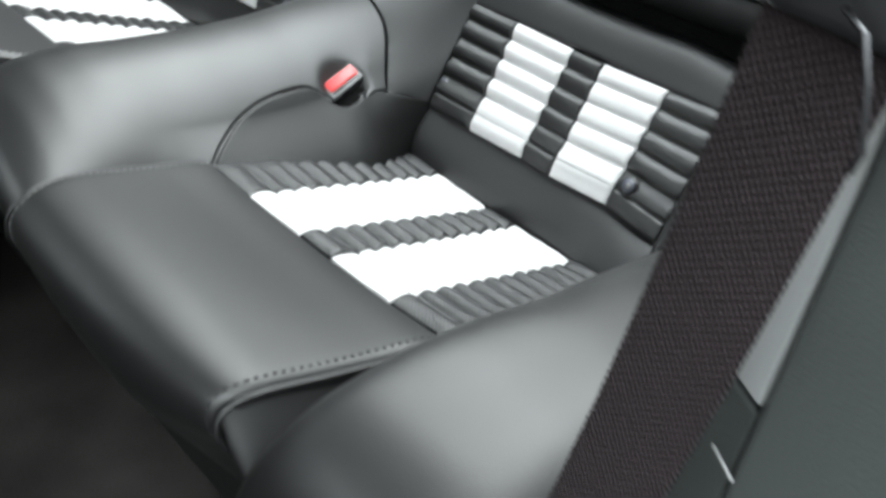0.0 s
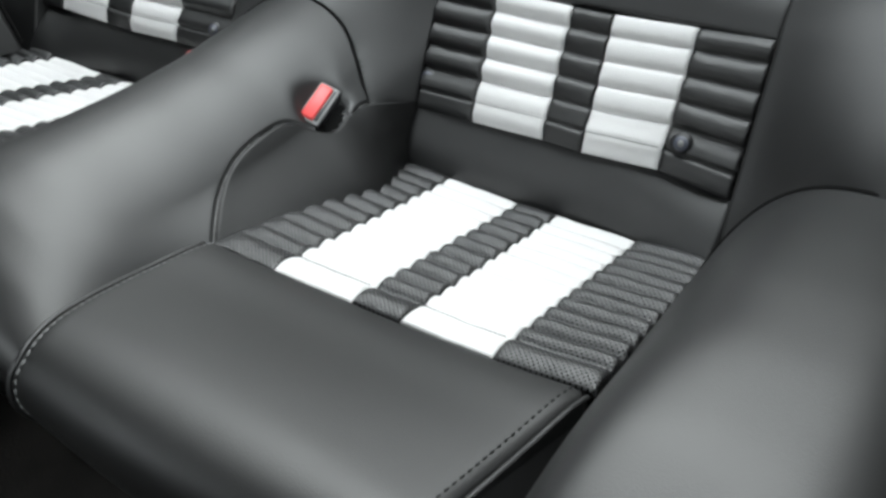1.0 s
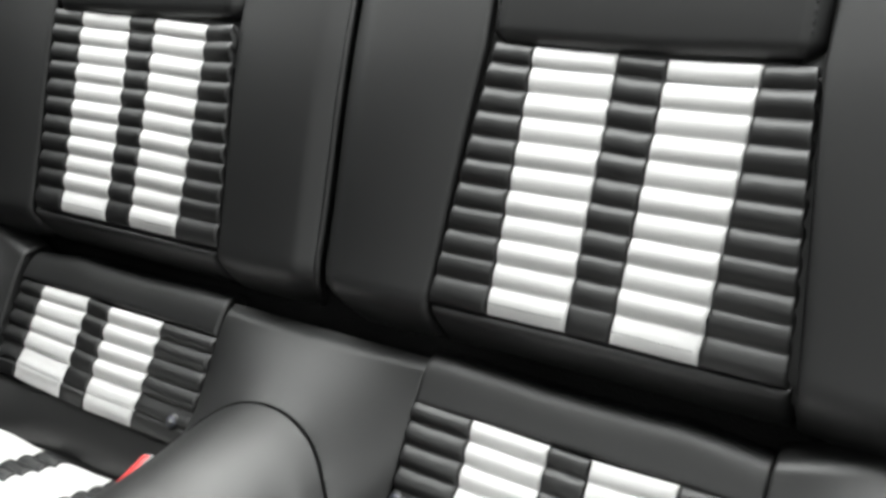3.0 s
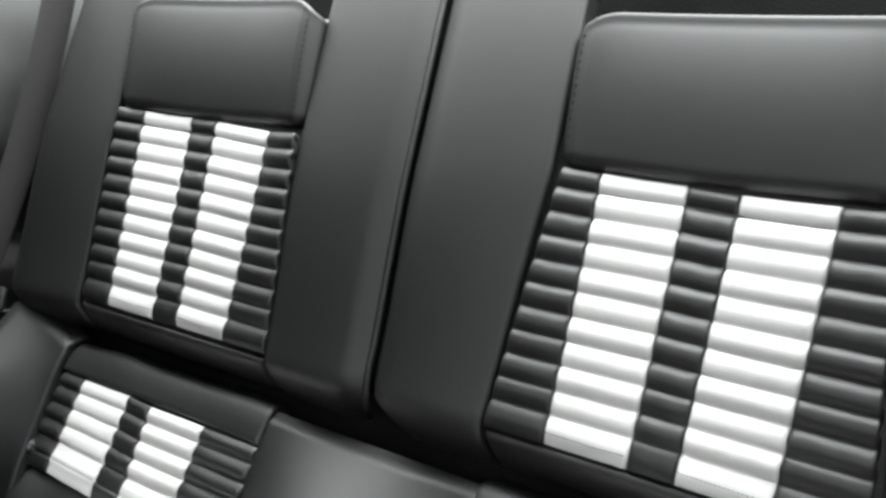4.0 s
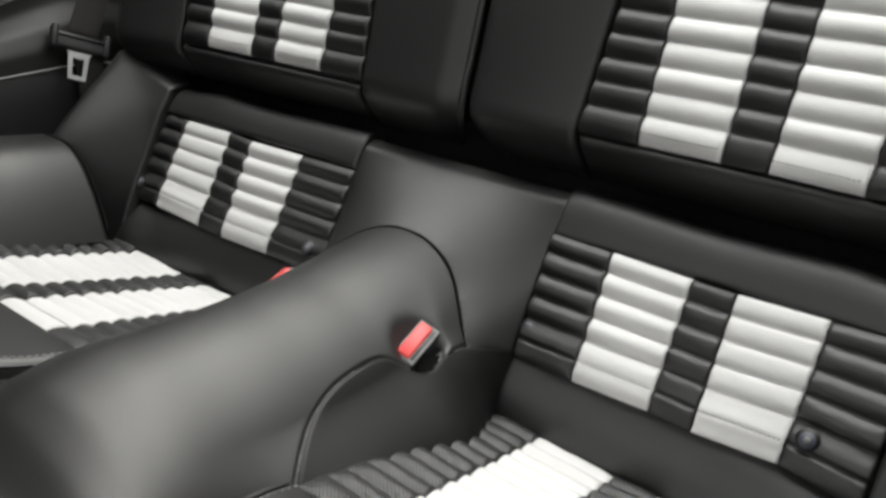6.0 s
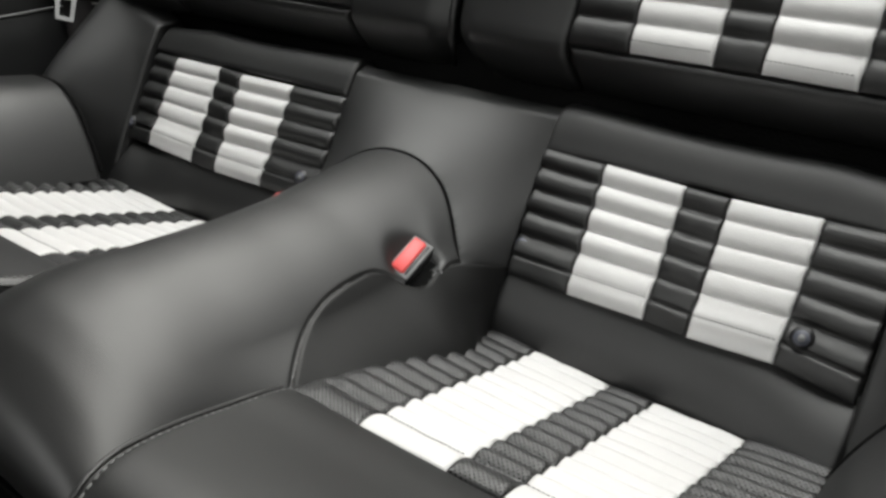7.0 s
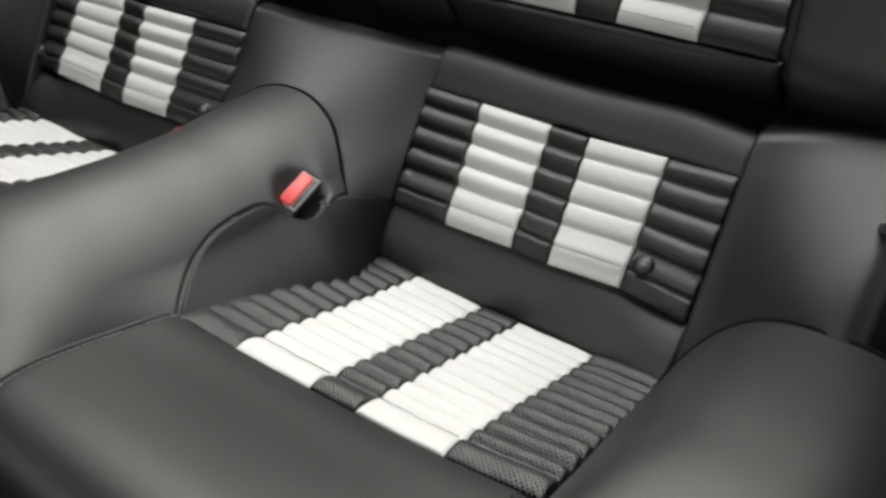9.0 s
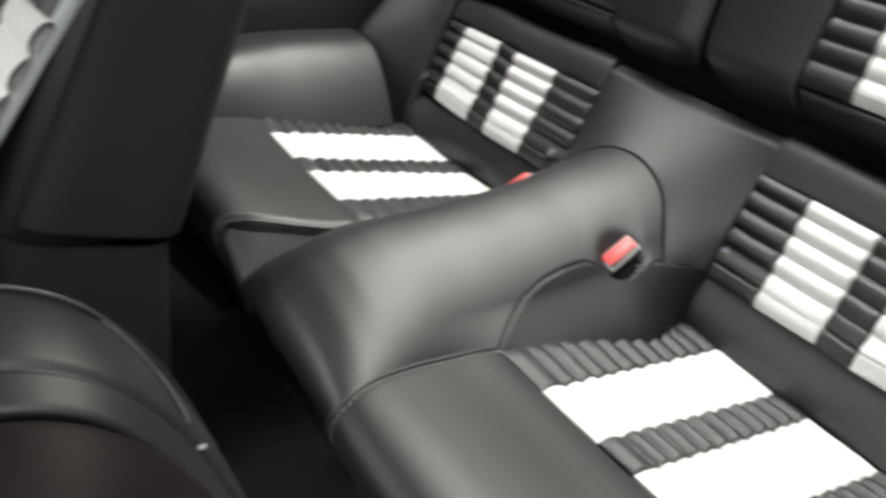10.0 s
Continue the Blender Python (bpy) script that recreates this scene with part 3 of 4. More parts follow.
def middle_back():
    """A taut sheet over a grid of x and z: held along the ridge's seam, the side panels, the seat backs and the crease."""
    E = ridge_end(np.linspace(-0.84, 0.84, 400))
    Y = None
    for nx, nz, rounds in ((77, 45, 2500), (229, 133, 900)):         # coarse, then fine
        xs, zs = np.linspace(-0.159, 0.147, nx), np.linspace(0.372, 0.537, nz)
        X, Z = np.meshgrid(xs, zs, indexing="ij")
        seam_z, seam_y = np.interp(X, E[:, 0], E[:, 2], 0, 0), np.interp(X, E[:, 0], E[:, 1])
        held = (Z <= seam_z) | (Z <= 0.378)
        held[0], held[-1], held[:, -1] = True, True, True
        start = back_edge(Z) if Y is None else Y.repeat(3, 0).repeat(3, 1)[1:-1, 1:-1]
        Y = np.where(Z <= seam_z, seam_y + 0.0012 + 0.6 * (seam_z - Z).clip(0, 0.02), start)
        side = np.interp(np.abs(X - MID), [0.127, 0.157], [-0.022, 0.031])       # along the upper edge of the side panels
        Y = np.where((Z <= 0.378) & (Z > seam_z), side, Y)
        Y[0], Y[-1], Y[:, -1] = back_edge(Z[0]), back_edge(Z[-1]), 0.112
        for _ in range(rounds):
            mean = 0.25 * (Y[:-2, 1:-1] + Y[2:, 1:-1] + Y[1:-1, :-2] + Y[1:-1, 2:])
            Y[1:-1, 1:-1] = np.where(held[1:-1, 1:-1], Y[1:-1, 1:-1], mean)
    Y += 0.010 * smooth(0.525, 0.537, Z) ** 2
    keep = (seam_z - Z < 0.020)[:-1, :-1]
    P = np.stack([X, Y, Z], 2)
    P = rounded(P, (0, -1, 0.5), 0.004, 0, "lr")[0]
    link("middle_back", P.reshape(-1, 3), facing(P, quads(*P.shape[:2], keep), np.array((0, -1, 0.5))), LEATHER, bench, "smooth black leather middle panel")


middle_back()


# ---- upper seat backs ----
def seatback(c, m, k, upper, label):
    back = thing("rear_seatback", label, "car seat back", "rear seat backs")
    c = 0.5 * (upper[0][0][0] + upper[0][0][5])
    u_in, u_out = -abs(c - MID) + 0.004, 0.352
    part("core", rbox((u_out - u_in - 0.03, 0.10, 0.47), 0.03, pose(c + m * (u_in + u_out) / 2, 0.215, 0.80, -14, 0, 0)), LEATHER, back)
    ribbed_field(back, m, *upper, UPPER[0], UPPER[1], 11, 0.0061, 0.0, LEATHER, "black leather sewn in ribs", dish1=0.7, ends=(0.114, 0.078), cross=(0.050, 0.922))

    def y_at(z):
        return lerp(UPPER[0][0], UPPER[1][0], (z - UPPER[0][1]) / (UPPER[1][1] - UPPER[0][1]))

    def half_at(z):
        return np.interp(z, [0.55, 0.608, 0.881, 1.1], [0.186, 0.186, 0.160, 0.161] if m > 0 else [0.187, 0.187, 0.179, 0.179])

    def tuck(z):
        return 0.062 * np.clip((0.606 - z) / 0.056, 0, 1) ** 1.3

    def foot(U, V):
        z = lerp(0.550, 0.605, V)
        u = 0.003 + lerp(-1, 1, U) * half_at(z)
        return c + m * u, y_at(z) - 0.004 + tuck(z), z

    panel("foot_strip", foot, steps(30), steps(12), LEATHER, back, (0, -1, 0), 0.008, 0.03, "smooth black leather strip")

    lift = 0.0 if m > 0 else 0.012

    def pad(U, V):
        a = np.abs(2 * U - 1)
        side = np.clip((a - 0.86) / 0.14, 0, 1)          # the sewn-on edge strip that falls away to the side panels
        z = lerp(0.879 + lift * 0.8 - 0.003 * np.cos(a * 2.2), 1.056 + lift - 0.040 * np.clip((a - 0.66) / 0.34, 0, 1) ** 2.4, V)
        u = 0.003 + (2 * U - 1) * (half_at(z) + 0.012)
        puff = 0.009 * np.sin(np.clip(V * 1.1 + 0.06, 0, 1) * math.pi) ** 0.7 * (1 - a ** 4)
        y = y_at(z) - 0.008 - 0.55 * u ** 2 - puff - 0.022 * V + 0.030 * smooth(0.90, 1.05, V) ** 1.8
        return c + m * u, y + 0.034 * side ** 1.25 + 0.0030 * np.exp(-((a - 0.855) / 0.010) ** 2), z - 0.010 * smooth(0.86, 1.0, V) ** 2

    panel("head_pad", pad, steps(120), steps(60), LEATHER, back, (0, -1, 0), 0.022, 0.05, "plain padded black leather head section")
    for e in (-0.880, 0.880):
        vs = np.linspace(0.16, 0.90, 40)
        x, y, z = pad(np.full_like(vs, 0.5 + 0.5 * e), vs)
        stitches("stitching", np.stack([x, y - 0.0006, z], 1), THREAD, back, 0.0085, 0.0042, 0.0013)

    for name, s in (("inner_panel", -1), ("outer_panel", 1)):
        def side(U, V):
            z = lerp(0.550, 1.150, V)
            e = 0.003 + s * (half_at(z) + 0.002)
            far_edge = (u_in + 0.030 * (1 - np.clip((z - 0.55) / 0.06, 0, 1)) ** 2.2 if s < 0 else lerp(u_out, u_out - 0.05, V ** 2))
            u = lerp(e, far_edge, U)
            puff = 0.007 * np.sin(np.clip(U, 0, 1) * math.pi) ** 0.8
            y = y_at(z) - 0.005 - 0.016 * smooth(0.60, 0.88, z) - puff + 0.009 * smooth(0.80, 1.0, U) + tuck(z) + 0.035 * smooth(0.90, 1.0, V)
            if s > 0:
                y = y - 0.02 * U
            return c + m * u, y, z

        panel(name, side, steps(30), steps(50), LEATHER, back, (0, -1, 0), 0.009, 0.06, "smooth black leather side panel")
    vs = np.linspace(0.0, 1.0, 30)
    tube("piping", [(c + m * (u_in + (0.001 if m < 0 else -0.003) + 0.026 * (1 - np.clip((z - 0.55) / 0.06, 0, 1)) ** 2.2), y_at(z) + (0.004 if m < 0 else 0.018) - 0.014 * smooth(0.60, 0.88, z) + tuck(z) + 0.035 * smooth(1.09, 1.15, z), z) for z in lerp(0.555, 1.14, vs)], 0.0042, LEATHER, back, "sewn edge piping")
    return back


for c, m, k, xb, cushion, lower, upper in SEATS.values():
    seatback(c, m, k, upper, "black leather folding seat back with white-striped ribs")


# ---- seat belt buckles ----
def buckle(at, e1, e2, label):
    """A buckle head with a red button: e1 along its length, e2 across."""
    b = thing("seat_belt_buckle", label, "buckle", "rear buckles")
    X, Y = Vector(e1).normalized(), Vector(e2)
    Z = X.cross(Y).normalized()
    Z = Z if Z.z > 0 else -Z
    Y = Y - X * X.dot(Y)
    Y.normalize()
    if X.cross(Y).dot(Z) < 0:
        X = -X
    mm = Matrix.Translation(at) @ Matrix((X, Y, Z)).transposed().to_4x4()
    part("housing", rbox((0.0525, 0.0265, 0.060), 0.004, mm @ Matrix.Translation((0, -0.0005, -0.0285))), PLASTIC, b)
    part("sleeve", rbox((0.052, 0.050, 0.050), 0.010, mm @ Matrix.Translation((0.002, -0.0125, -0.0385)), 3), RUBBER, b)
    part("bezel", rbox((0.0505, 0.0245, 0.004), 0.0018, mm @ Matrix.Translation((0, 0, 0.0010))), RIM, b, "grey bezel")
    part("button", rbox((0.0455, 0.0160, 0.007), 0.003, mm @ Matrix.Translation((0, 0.0026, 0.0022)), 3), RED, b, "red push button")
    part("slot", rbox((0.043, 0.0036, 0.002), 0.0006, mm @ Matrix.Translation((0, -0.0077, 0.0024))), PLASTIC, b)
    return b


buckle((0.0945, -0.0765, 0.4020), (-0.04, 0.90, 0.42), (-0.90, -0.31, 0.32), "red-buttoned belt buckle in the middle ridge")
buckle((-0.1195, -0.0800, 0.4025), (0.04, 0.90, 0.42), (0.90, -0.31, 0.32), "red-buttoned belt buckle behind the middle ridge")

# ---- floor ----
floor = part("floor", rbox((1.9, 2.6, 0.04), 0.004, Matrix.Translation((0, -0.55, -0.02))), CARPET)
tagged(floor, "worn black carpet on the car floor", "floor", kind="structure")


ground = part("ground", rbox((300, 300, 0.1), 0.01, Matrix.Translation((0, 0, -0.27))), ASPHALT)
tagged(ground, "dry grey asphalt ground under the car", "ground", kind="structure")


# ---- car body round the seats ----
def swept_trim(name, side, y0, y1, label):
    """A quarter trim: its outline (x, z) runs along y. A padded upper panel, a dark recess, an armrest and a lower panel."""
    q = thing(name, label, "trim panel", "quarter trims")
    pieces = (("upper_panel", [(-0.90, 1.16), (-0.84, 1.10), (-0.81, 1.00), (-0.795, 0.90), (-0.795, 0.80), (-0.81, 0.745), (-0.835, 0.725)]),
              ("recess", [(-0.825, 0.74), (-0.86, 0.715), (-0.865, 0.66), (-0.85, 0.60), (-0.82, 0.575)]),
              ("armrest", [(-0.845, 0.585), (-0.81, 0.575), (-0.78, 0.555), (-0.765, 0.53), (-0.76, 0.50)]),
              ("lower_panel", [(-0.765, 0.506), (-0.756, 0.49), (-0.757, 0.45), (-0.765, 0.30), (-0.775, 0.15), (-0.78, 0.0)]))
    for nm, prof in pieces:
        run = path_at(prof, 40)

        def fn(U, V, run=run, nm=nm):
            x = np.interp(V, np.linspace(0, 1, 40), run[:, 0])
            z = np.interp(V, np.linspace(0, 1, 40), run[:, 1])
            y = lerp(y0, y1, U)
            rise = smooth(-0.12, 0.10, y) * {"recess": 0.03, "armrest": lerp(0.055, 0.020, V), "lower_panel": lerp(0.020, 0.0, V)}.get(nm, 0.0)
            return -side * x - side * 0.03 * smooth(0.15, 0.45, y), y, z + 0.03 * np.sin(U * 3.0) + rise

        # near side gets the lighter plastic: door light put into its colour
        panel(nm, fn, steps(30), steps(40), DOOR_LIT_TRIM if side > 0 else PAD if nm == "upper_panel" else SHADED_LEATHER if nm == "armrest" else TRIM, q, (-side, 0, 0.2), 0.006, 0.02)
    ys = np.linspace(y0 + 0.02, y1 - 0.1, 40)
    zs = 0.505 + 0.03 * np.sin((ys - y0) / (y1 - y0) * 3.0) + 0.020 * smooth(-0.12, 0.10, ys)
    tube("trim_line", np.stack([np.full_like(ys, side * 0.757) - side * 0.03 * smooth(0.15, 0.45, ys), ys, zs], 1), 0.0016, RIM, q, "thin pale grey edge under the armrest")
    return q


swept_trim("quarter_trim", -1, -0.75, 0.42, "black padded quarter trim with an armrest")
swept_trim("quarter_trim", 1, -0.225, 0.42, "black padded quarter trim, greyed for light from the door opening")

# door pillar at the near side
pillar = thing("door_pillar", "dark grey plastic door pillar trim", "pillar", kind="structure")
def prism(plan, z0, z1, bevel):
    """An upright block over a plan outline, with softened edges."""
    bm = bmesh.new()
    f = bm.faces.new([bm.verts.new((x, y, z0)) for x, y in plan])
    r = bmesh.ops.extrude_face_region(bm, geom=[f])
    bmesh.ops.translate(bm, vec=(0, 0, z1 - z0), verts=[v for v in r["geom"] if isinstance(v, bmesh.types.BMVert)])
    bmesh.ops.bevel(bm, geom=bm.edges[:], offset=bevel, segments=3, profile=0.5, affect="EDGES")
    return bm


part("lower_cover", prism([(0.797, -0.405), (0.96, -0.425), (0.96, -0.24), (0.797, -0.24)], 0.0, 0.745, 0.004), SLATE, pillar)
# upper flank is paled for door light, the lower one left dark
part("inner_flank", prism([(0.752, -0.372), (0.7945, -0.398), (0.7945, -0.24), (0.752, -0.24)], 0.575, 0.74, 0.003), LIT_FLANK, pillar, "grey plastic flank, paled for light from the door")
part("lower_flank", prism([(0.752, -0.372), (0.7945, -0.398), (0.7945, -0.24), (0.752, -0.24)], 0.0, 0.573, 0.003), SLATE, pillar)
tube("pin", [(0.784, -0.404, 0.549), (0.792, -0.407, 0.546), (0.800, -0.410, 0.543)], 0.0010, GREY_THREAD, pillar, "thin grey pin")
part("upper_cover", rbox((0.06, 0.10, 0.60), 0.02, pose(0.850, -0.32, 1.055, 0, 0, 0), 3), DOOR_LIT_TRIM, pillar)
part("sill", rbox((0.12, 1.1, 0.14), 0.02, pose(0.84, -0.90, 0.05, 0, 0, 0), 3), TRIM, pillar)

# rear wall behind the seat backs
wall = part("rear_bulkhead", rbox((1.75, 0.03, 1.45), 0.006, pose(0, 0.48, 0.70, -8, 0, 0)), SHADE_FELT)
tagged(wall, "felt panel behind the seat backs, blackened for shade", "rear panel", kind="structure")
shelf = part("parcel_shelf", rbox((1.5, 0.30, 0.02), 0.006, pose(0, 0.40, 1.00, 3, 0, 0)), SHADE_FELT)
tagged(shelf, "felt shelf behind the seat backs, blackened for shade", "shelf", kind="structure")
# added block: fills the gap so that it stays as dark as shade
under = part("dark_gap_block", rbox((1.42, 0.12, 0.30), 0.02, pose(MID, 0.20, 0.44, -12, 0, 0)), SHADE_FELT)
tagged(under, "added block that keeps the gap below the seat backs dark", "cover", kind="structure")


# ---- belts ----
def ribbon(name, pts, wide, thick, mat, parent, label=""):
    """A belt along pts (place, across direction)."""
    V, F = [], []
    for p, a in pts:
        p, a = Vector(p), Vector(a).normalized() * wide / 2
        V += [p - a, p + a]
    n = len(pts)
    out = []
    for i in range(n):
        d = Vector(V[2 * min(i + 1, n - 1)]) - Vector(V[2 * max(i - 1, 0)])
        nn = d.cross(V[2 * i + 1] - V[2 * i]).normalized() * thick / 2
        for q, w in ((0.0, 0.3), (0.04, 1), (0.96, 1), (1.0, 0.3)):
            out.append(V[2 * i].lerp(V[2 * i + 1], q) + nn * w)
        for q, w in ((1.0, 0.3), (0.96, 1), (0.04, 1), (0.0, 0.3)):
            out.append(V[2 * i].lerp(V[2 * i + 1], q) - nn * w)
    for i in range(n - 1):
        for k in range(8):
            F.append((i * 8 + k, i * 8 + (k + 1) % 8, i * 8 + 8 + (k + 1) % 8, i * 8 + 8 + k))
    F += [tuple(range(8))[::-1], tuple((n - 1) * 8 + k for k in range(8))]
    return link(name, out, F, mat, parent, label)


def tongue(parent, mm):
    """The latch plate of a belt: a plastic sleeve and a steel loop; x across the belt, z up along it."""
    t = part("latch_plate", rbox((0.064, 0.012, 0.022), 0.005, mm), TRIM, parent, "dark plastic belt tongue")
    for e in (-1, 1):
        part("sleeve_end", rbox((0.009, 0.016, 0.030), 0.004, mm @ Matrix.Translation((e * 0.031, -0.001, 0.003))), TRIM, t)
    bm = bmesh.new()
    neck = [(-0.021, 0.0), (0.021, 0.0), (0.0125, -0.015), (-0.0125, -0.015)]
    rim = [(-0.0125, -0.015), (0.0125, -0.015), (0.0105, -0.046), (-0.0105, -0.046)]
    eye = [(-0.0068, -0.019), (0.0068, -0.019), (0.0062, -0.041), (-0.0062, -0.041)]
    rows = [[[bm.verts.new((x, y, z)) for x, z in ring] for ring in (neck, rim, eye)] for y in (-0.0013, 0.0013)]
    for n_, r_, e_ in rows:
        bm.faces.new(n_)
        for i in range(4):
            bm.faces.new((r_[i], r_[(i + 1) % 4], e_[(i + 1) % 4], e_[i]))
    for k in range(3):
        for i in range(4):
            p, q = rows[0][k], rows[1][k]
            bm.faces.new((p[i], p[(i + 1) % 4], q[(i + 1) % 4], q[i]))
    bmesh.ops.transform(bm, matrix=mm, verts=bm.verts)
    part("steel_loop", bm, STEEL, t, "bright steel loop", False)
    bm2 = rbox((0.056, 0.005, 0.004), 0.0015, mm @ Matrix.Translation((0, -0.006, 0.006)))
    part("slot_edge", bm2, PLASTIC, t)


def rear_belt(foot, head, across, down, label):
    b = thing("rear_seat_belt", label, "seat belt", "rear seat belts")
    f, h, a = Vector(foot), Vector(head), Vector(across).normalized()
    pts = [(f.lerp(h, t) + Vector((0, 0.015 * math.sin(t * 3.1), 0)), a.lerp(Vector((0.75, 0.6, 0)), t * 0.30)) for t in np.linspace(0, 1, 24)]
    ribbon("webbing", pts, 0.047, 0.0016, FINE_WEB, b, "black woven webbing")
    pts = [(f.lerp(Vector((f.x + 0.01, f.y + 0.03, 0.10)), t) + Vector((0, 0.012, 0)), a) for t in np.linspace(0, 1, 12)]
    ribbon("webbing", pts, 0.047, 0.0016, FINE_WEB, b)
    Z = -Vector(down).normalized()
    Y = Z.cross(a).normalized()
    X = Y.cross(Z)
    tongue(b, Matrix.Translation(f) @ Matrix((X, Y, Z)).transposed().to_4x4() @ Matrix.Scale(1.3, 4))
    return b


rear_belt((-0.738, 0.050, 0.585), (-0.712, 0.195, 1.10), (0.3, 0.95, -0.25), (0.026, -0.030, -0.075), "black rear seat belt hanging with its steel tongue")
rear_belt((0.662, 0.045, 0.565), (0.690, 0.195, 1.10), (-0.3, 0.95, -0.25), (-0.02, -0.030, -0.075), "black rear seat belt beside the side wing")

# front belt that hangs across the door opening
fb = thing("front_seat_belt", "black woven front seat belt hanging at the door pillar", "seat belt")
FB0, FB1 = Vector((0.744, -0.44, 0.40)), Vector((0.781, -0.44, 0.752))
ribbon("webbing", [(FB0.lerp(FB1, t) + Vector((0, 0.01 * math.sin(3 * t), 0)), (1, 0.25, -0.12)) for t in np.linspace(-0.6, 1.0, 40)], 0.047, 0.0018, WEB, fb, "coarse black webbing")
mm = Matrix.Translation(FB1) @ pose(0, 0, 0, 0, 8, 12)
part("guide_plate", rbox((0.072, 0.014, 0.040), 0.006, mm @ Matrix.Translation((0.012, 0, 0.014)), 3), PLASTIC, fb, "black plastic tongue sleeve")
tube("guide_wire", [(0.786, -0.452, 0.757), (0.794, -0.452, 0.752), (0.800, -0.451, 0.738), (0.806, -0.450, 0.718), (0.804, -0.448, 0.711)], 0.0013, DARK_STEEL, fb, "thin steel edge")
ribbon("webbing", [(FB1.lerp(Vector((0.845, -0.34, 1.25)), t), (1, 0.25, -0.12)) for t in np.linspace(0.02, 1.0, 20)], 0.050, 0.0018, WEB, fb)


# ---- front seats ----
def front_backrest():
    """The backrest of the far front seat, seen from its inner side."""
    s = thing("passenger_seat", "black front seat with white striped front and grey piping", "car seat", "front seats")
    xm, half = -0.385, 0.235

    def line(z):
        return lerp(-0.585, -0.405, (z - 0.27) / 0.40)       # rear edge of the side

    def hem(sa):
        return 0.434 - 0.030 * np.sign(sa) * np.abs(sa) ** 0.45       # the seam slopes up to the front

    def shell(U, V):
        ang = U * 2 * math.pi
        ca, sa = np.cos(ang), np.sin(ang)
        p = 0.28
        z = lerp(hem(sa) + 0.004, 1.02, V)
        x = xm + half * np.sign(ca) * np.abs(ca) ** p * (1 - 0.10 * V)
        y = line(z) - 0.112 + 0.112 * np.sign(sa) * np.abs(sa) ** 0.45 * (1 - 0.25 * V)
        return x, y, z

    panel("side_and_back", shell, np.linspace(0, 1, 120), steps(40), COVER, s, (0, 0, 0.0001), 0.004, 0.0, "smooth black leather backrest cover", "bt")

    def lower(U, V):
        ang = U * 2 * math.pi
        ca, sa = np.cos(ang), np.sin(ang)
        z = lerp(0.06, hem(sa), V)
        x = xm + (half - 0.006) * np.sign(ca) * np.abs(ca) ** 0.28
        y = line(0.395) - 0.11 - 0.03 * (1 - V) + 0.10 * np.sign(sa) * np.abs(sa) ** 0.4
        return x, y, z

    panel("base_cover", lower, np.linspace(0, 1, 80), steps(12), TRIM, s, (0, 0, 0.0001), 0.004, 0.0, "dark grey side cover", "bt")
    part("hinge_block", rbox((0.42, 0.14, 0.62), 0.03, pose(xm, -0.60, 0.60, -23, 0, 0)), LEATHER, s)
    zs = np.linspace(0.42, 0.98, 40)
    for e in (-1, 1):
        tube("piping", [(xm + e * half * 0.955 * (1 - 0.10 * (z - 0.4) / 0.62), -0.608 - 0.77 * (0.70 - z), z) for z in zs], 0.0085, PIPING, s, "pale grey piping")
    a, b = (-0.822, 0.45), (-0.647, 0.69)
    seams = [xm + u for u in (-0.222, -0.2215, -0.115, 0.115, 0.2215, 0.222)]
    ribbed_field(s, 1, (seams, [0] * 6), (seams, [0] * 6), a, b, 7, 0.008, -0.3, LEATHER, "black leather sewn in ribs", 8)
    return s


front_backrest()


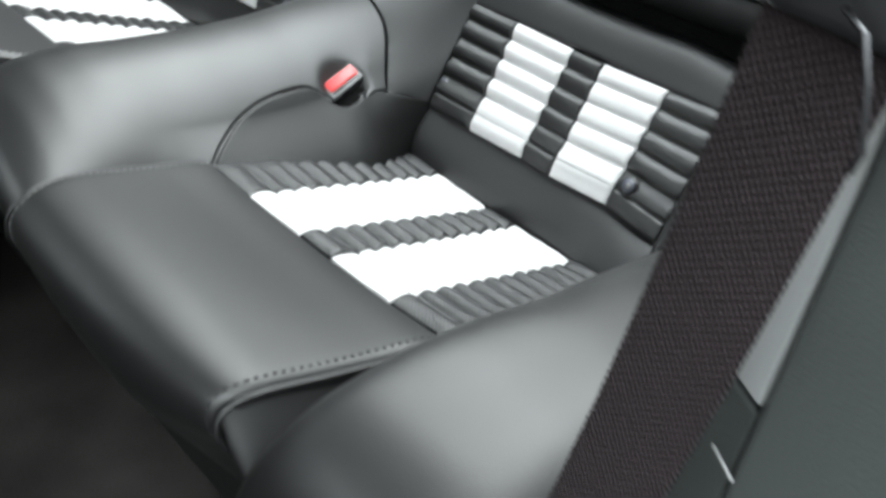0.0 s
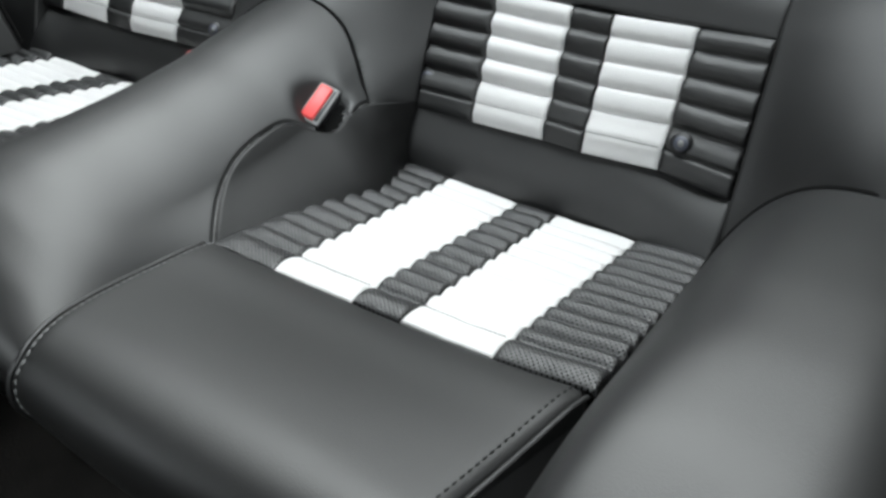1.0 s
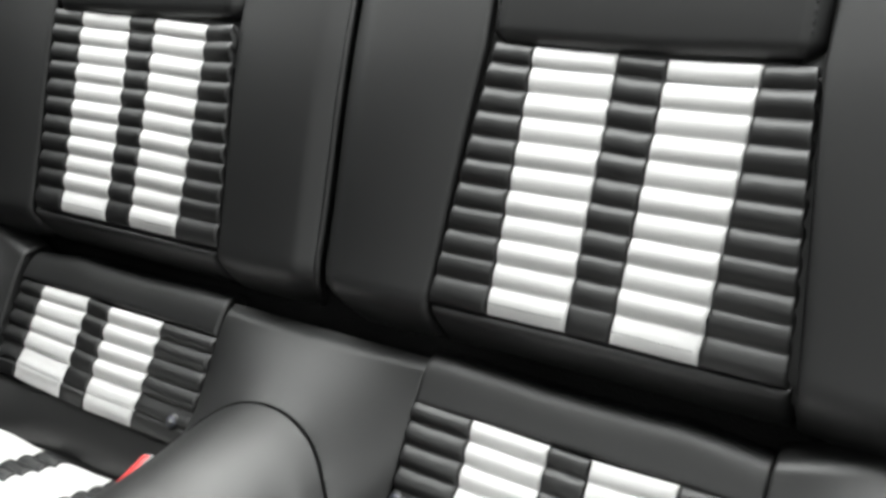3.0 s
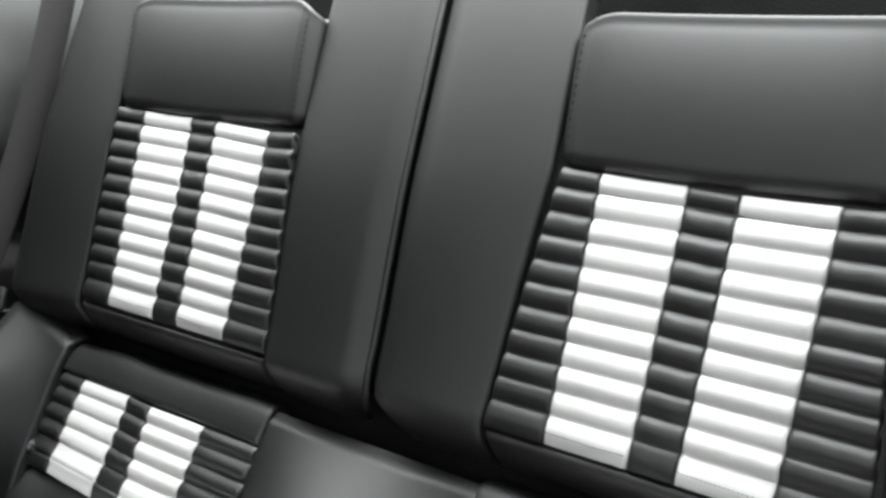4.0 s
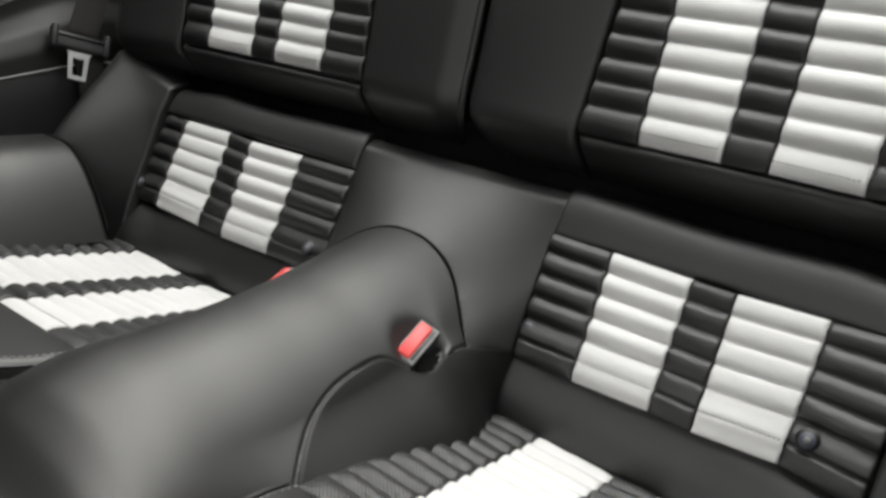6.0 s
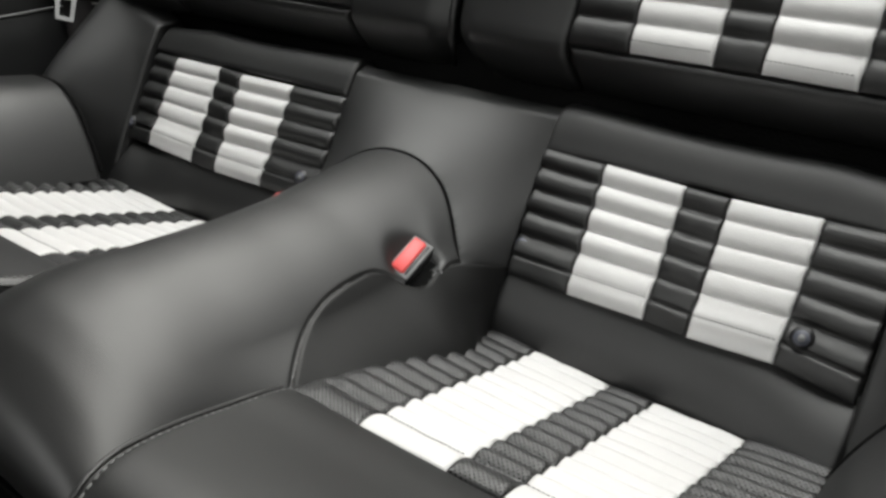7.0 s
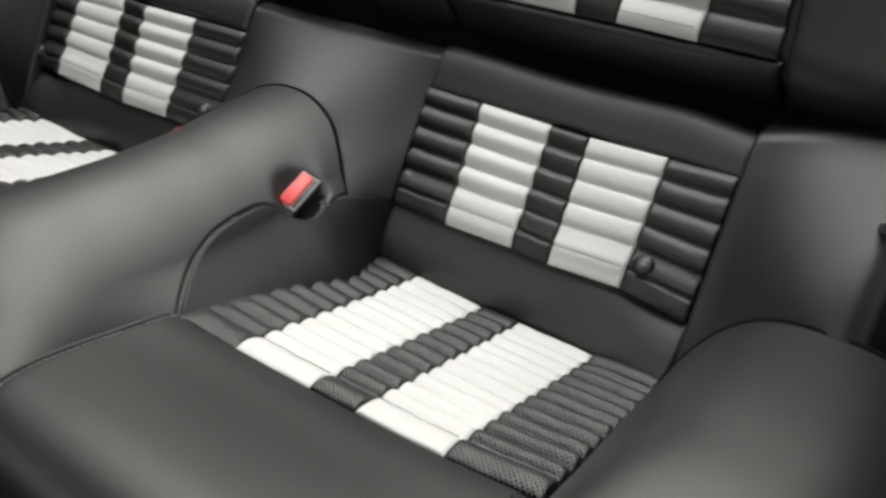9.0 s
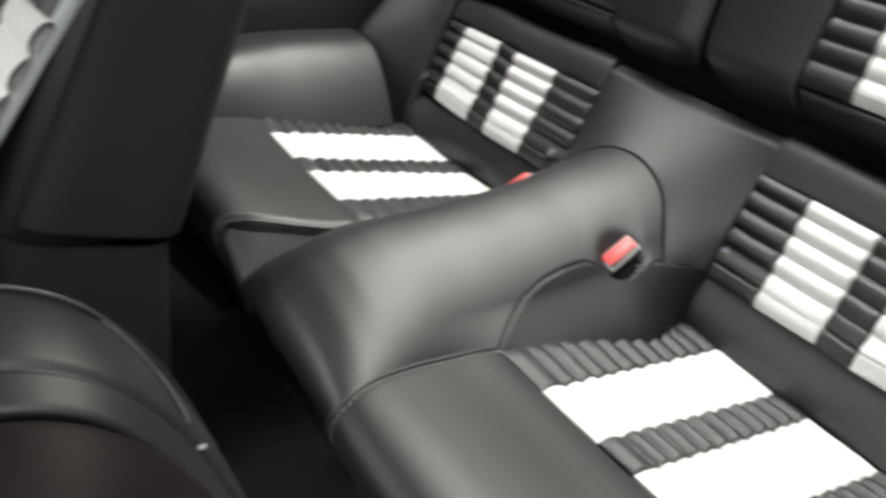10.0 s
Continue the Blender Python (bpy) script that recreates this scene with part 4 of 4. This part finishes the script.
def tipped_backrest():
    """The near front seat, tipped forward: only the rounded end of its backrest is seen."""
    s = thing("driver_seat", "black leather front seat tipped forward with a hard back shell", "car seat", "front seats")
    prof = path_at([(-1.25, 0.62), (-1.0, 0.665), (-0.85, 0.682), (-0.76, 0.676), (-0.712, 0.652), (-0.668, 0.588), (-0.632, 0.48), (-0.615, 0.36), (-0.61, 0.20), (-0.61, 0.06)], 120)

    def skin(U, V):
        y = np.interp(V, np.linspace(0, 1, 120), prof[:, 0])
        z = np.interp(V, np.linspace(0, 1, 120), prof[:, 1])
        x = lerp(0.24, 0.380, U)
        fall = 0.022 * np.abs(2 * U - 1.10) ** 2.4
        seam = 0.005 * np.exp(-((x - 0.353) / 0.003) ** 2)
        d = fall + seam
        return x, y - d * smooth(-0.75, -0.63, y), z - d * (1 - smooth(-0.70, -0.60, y))

    panel("back_cover", skin, np.linspace(0, 1, 110), steps(110), MID_GLOSS, s, (0, 0.6, 1), 0.008, 0.06, "smooth black leather cover")

    def shell(U, V):
        y = np.interp(V, np.linspace(0, 1, 120), prof[:, 0])
        z = np.interp(V, np.linspace(0, 1, 120), prof[:, 1])
        x = lerp(0.3890, 0.51, U)
        d = 0.009 + 0.11 * U ** 1.8
        return x, y - d * smooth(-0.78, -0.62, y), z - d * (1 - smooth(-0.72, -0.60, y))

    panel("back_shell", shell, steps(30), steps(110), BROWN, s, (0.6, 0.6, 1), 0.006, 0.06, "hard dark plastic back shell")
    vs = np.linspace(0.30, 0.62, 60)
    x, y, z = skin(np.full_like(vs, 0.30), vs)
    tube("rim_piping", np.stack([x, y + 0.002, z + 0.002], 1), 0.0018, LEATHER, s, "raised rim piping")
    ts = np.linspace(0, 1, 30)
    x, y, z = skin(0.30 + 0.45 * ts ** 1.6, lerp(0.490, 0.540, ts))
    tube("edge_cord", np.stack([x, y + 0.001, z + 0.001], 1), 0.0011, SLATE, s, "grey cord along the cover's edge")
    part("core", rbox((0.19, 0.50, 0.56), 0.05, pose(0.34, -0.90, 0.28, 0, 0, 0)), LEATHER, s)
    part("clip", rbox((0.0025, 0.005, 0.003), 0.001, pose(0.3895, -0.676, 0.606, 0, 0, 0)), RIM, s, "small grey clip")
    return s


tipped_backrest()

# unseen roof with a dark headliner, added to block light: daylight comes in through the rear window, the windscreen and
# the open sides
roof = part("roof", rbox((1.75, 1.255, 0.05), 0.02, pose(0.08, -0.7325, 1.29, 0, 0, 0), 3), TRIM)
tagged(roof, "unseen roof with a dark headliner, added to block light", "roof", kind="structure")
# unseen pillars, added to keep sky light from the sides off the leather
for side, front in ((-1, -0.70), (1, -0.26)):
    p = thing("shading_pillar", "unseen broad sloping pillar beside the rear window, added to block light", "pillar", kind="structure")
    bm = bmesh.new()
    outline = [(front, 1.265), (front, 1.05), (0.50, 0.99), (0.50, 1.06), (-0.10, 1.265)]
    f = bm.faces.new([bm.verts.new((side * 0.845, y, z)) for y, z in outline])
    r = bmesh.ops.extrude_face_region(bm, geom=[f])
    bmesh.ops.translate(bm, vec=(side * 0.05, 0, 0), verts=[v for v in r["geom"] if isinstance(v, bmesh.types.BMVert)])
    bmesh.ops.bevel(bm, geom=bm.edges[:], offset=0.015, segments=3, profile=0.5, affect="EDGES")
    part("pillar_trim", bm, TRIM, p)

# unseen far door, dashboard and front floor wall: added to close the car and cut front light
door = thing("unseen_far_door", "unseen black door panel opposite the open door, added to block light", "car door")
part("inner_panel", rbox((0.05, 0.95, 1.12), 0.02, pose(-0.83, -1.24, 0.56, 0, 0, 0), 3), TRIM, door)
part("armrest", rbox((0.09, 0.60, 0.10), 0.03, pose(-0.79, -1.20, 0.62, 0, 0, 0), 3), LEATHER, door)
dash = thing("dashboard", "unseen black dashboard across the front, added to block light", "dashboard")
part("body", rbox((1.60, 0.40, 0.60), 0.08, pose(0, -1.85, 0.62, 0, 0, 0), 4), TRIM, dash)
part("kick_panel", rbox((1.60, 0.06, 0.45), 0.01, pose(0, -1.83, 0.20, 0, 0, 0)), CARPET, dash)
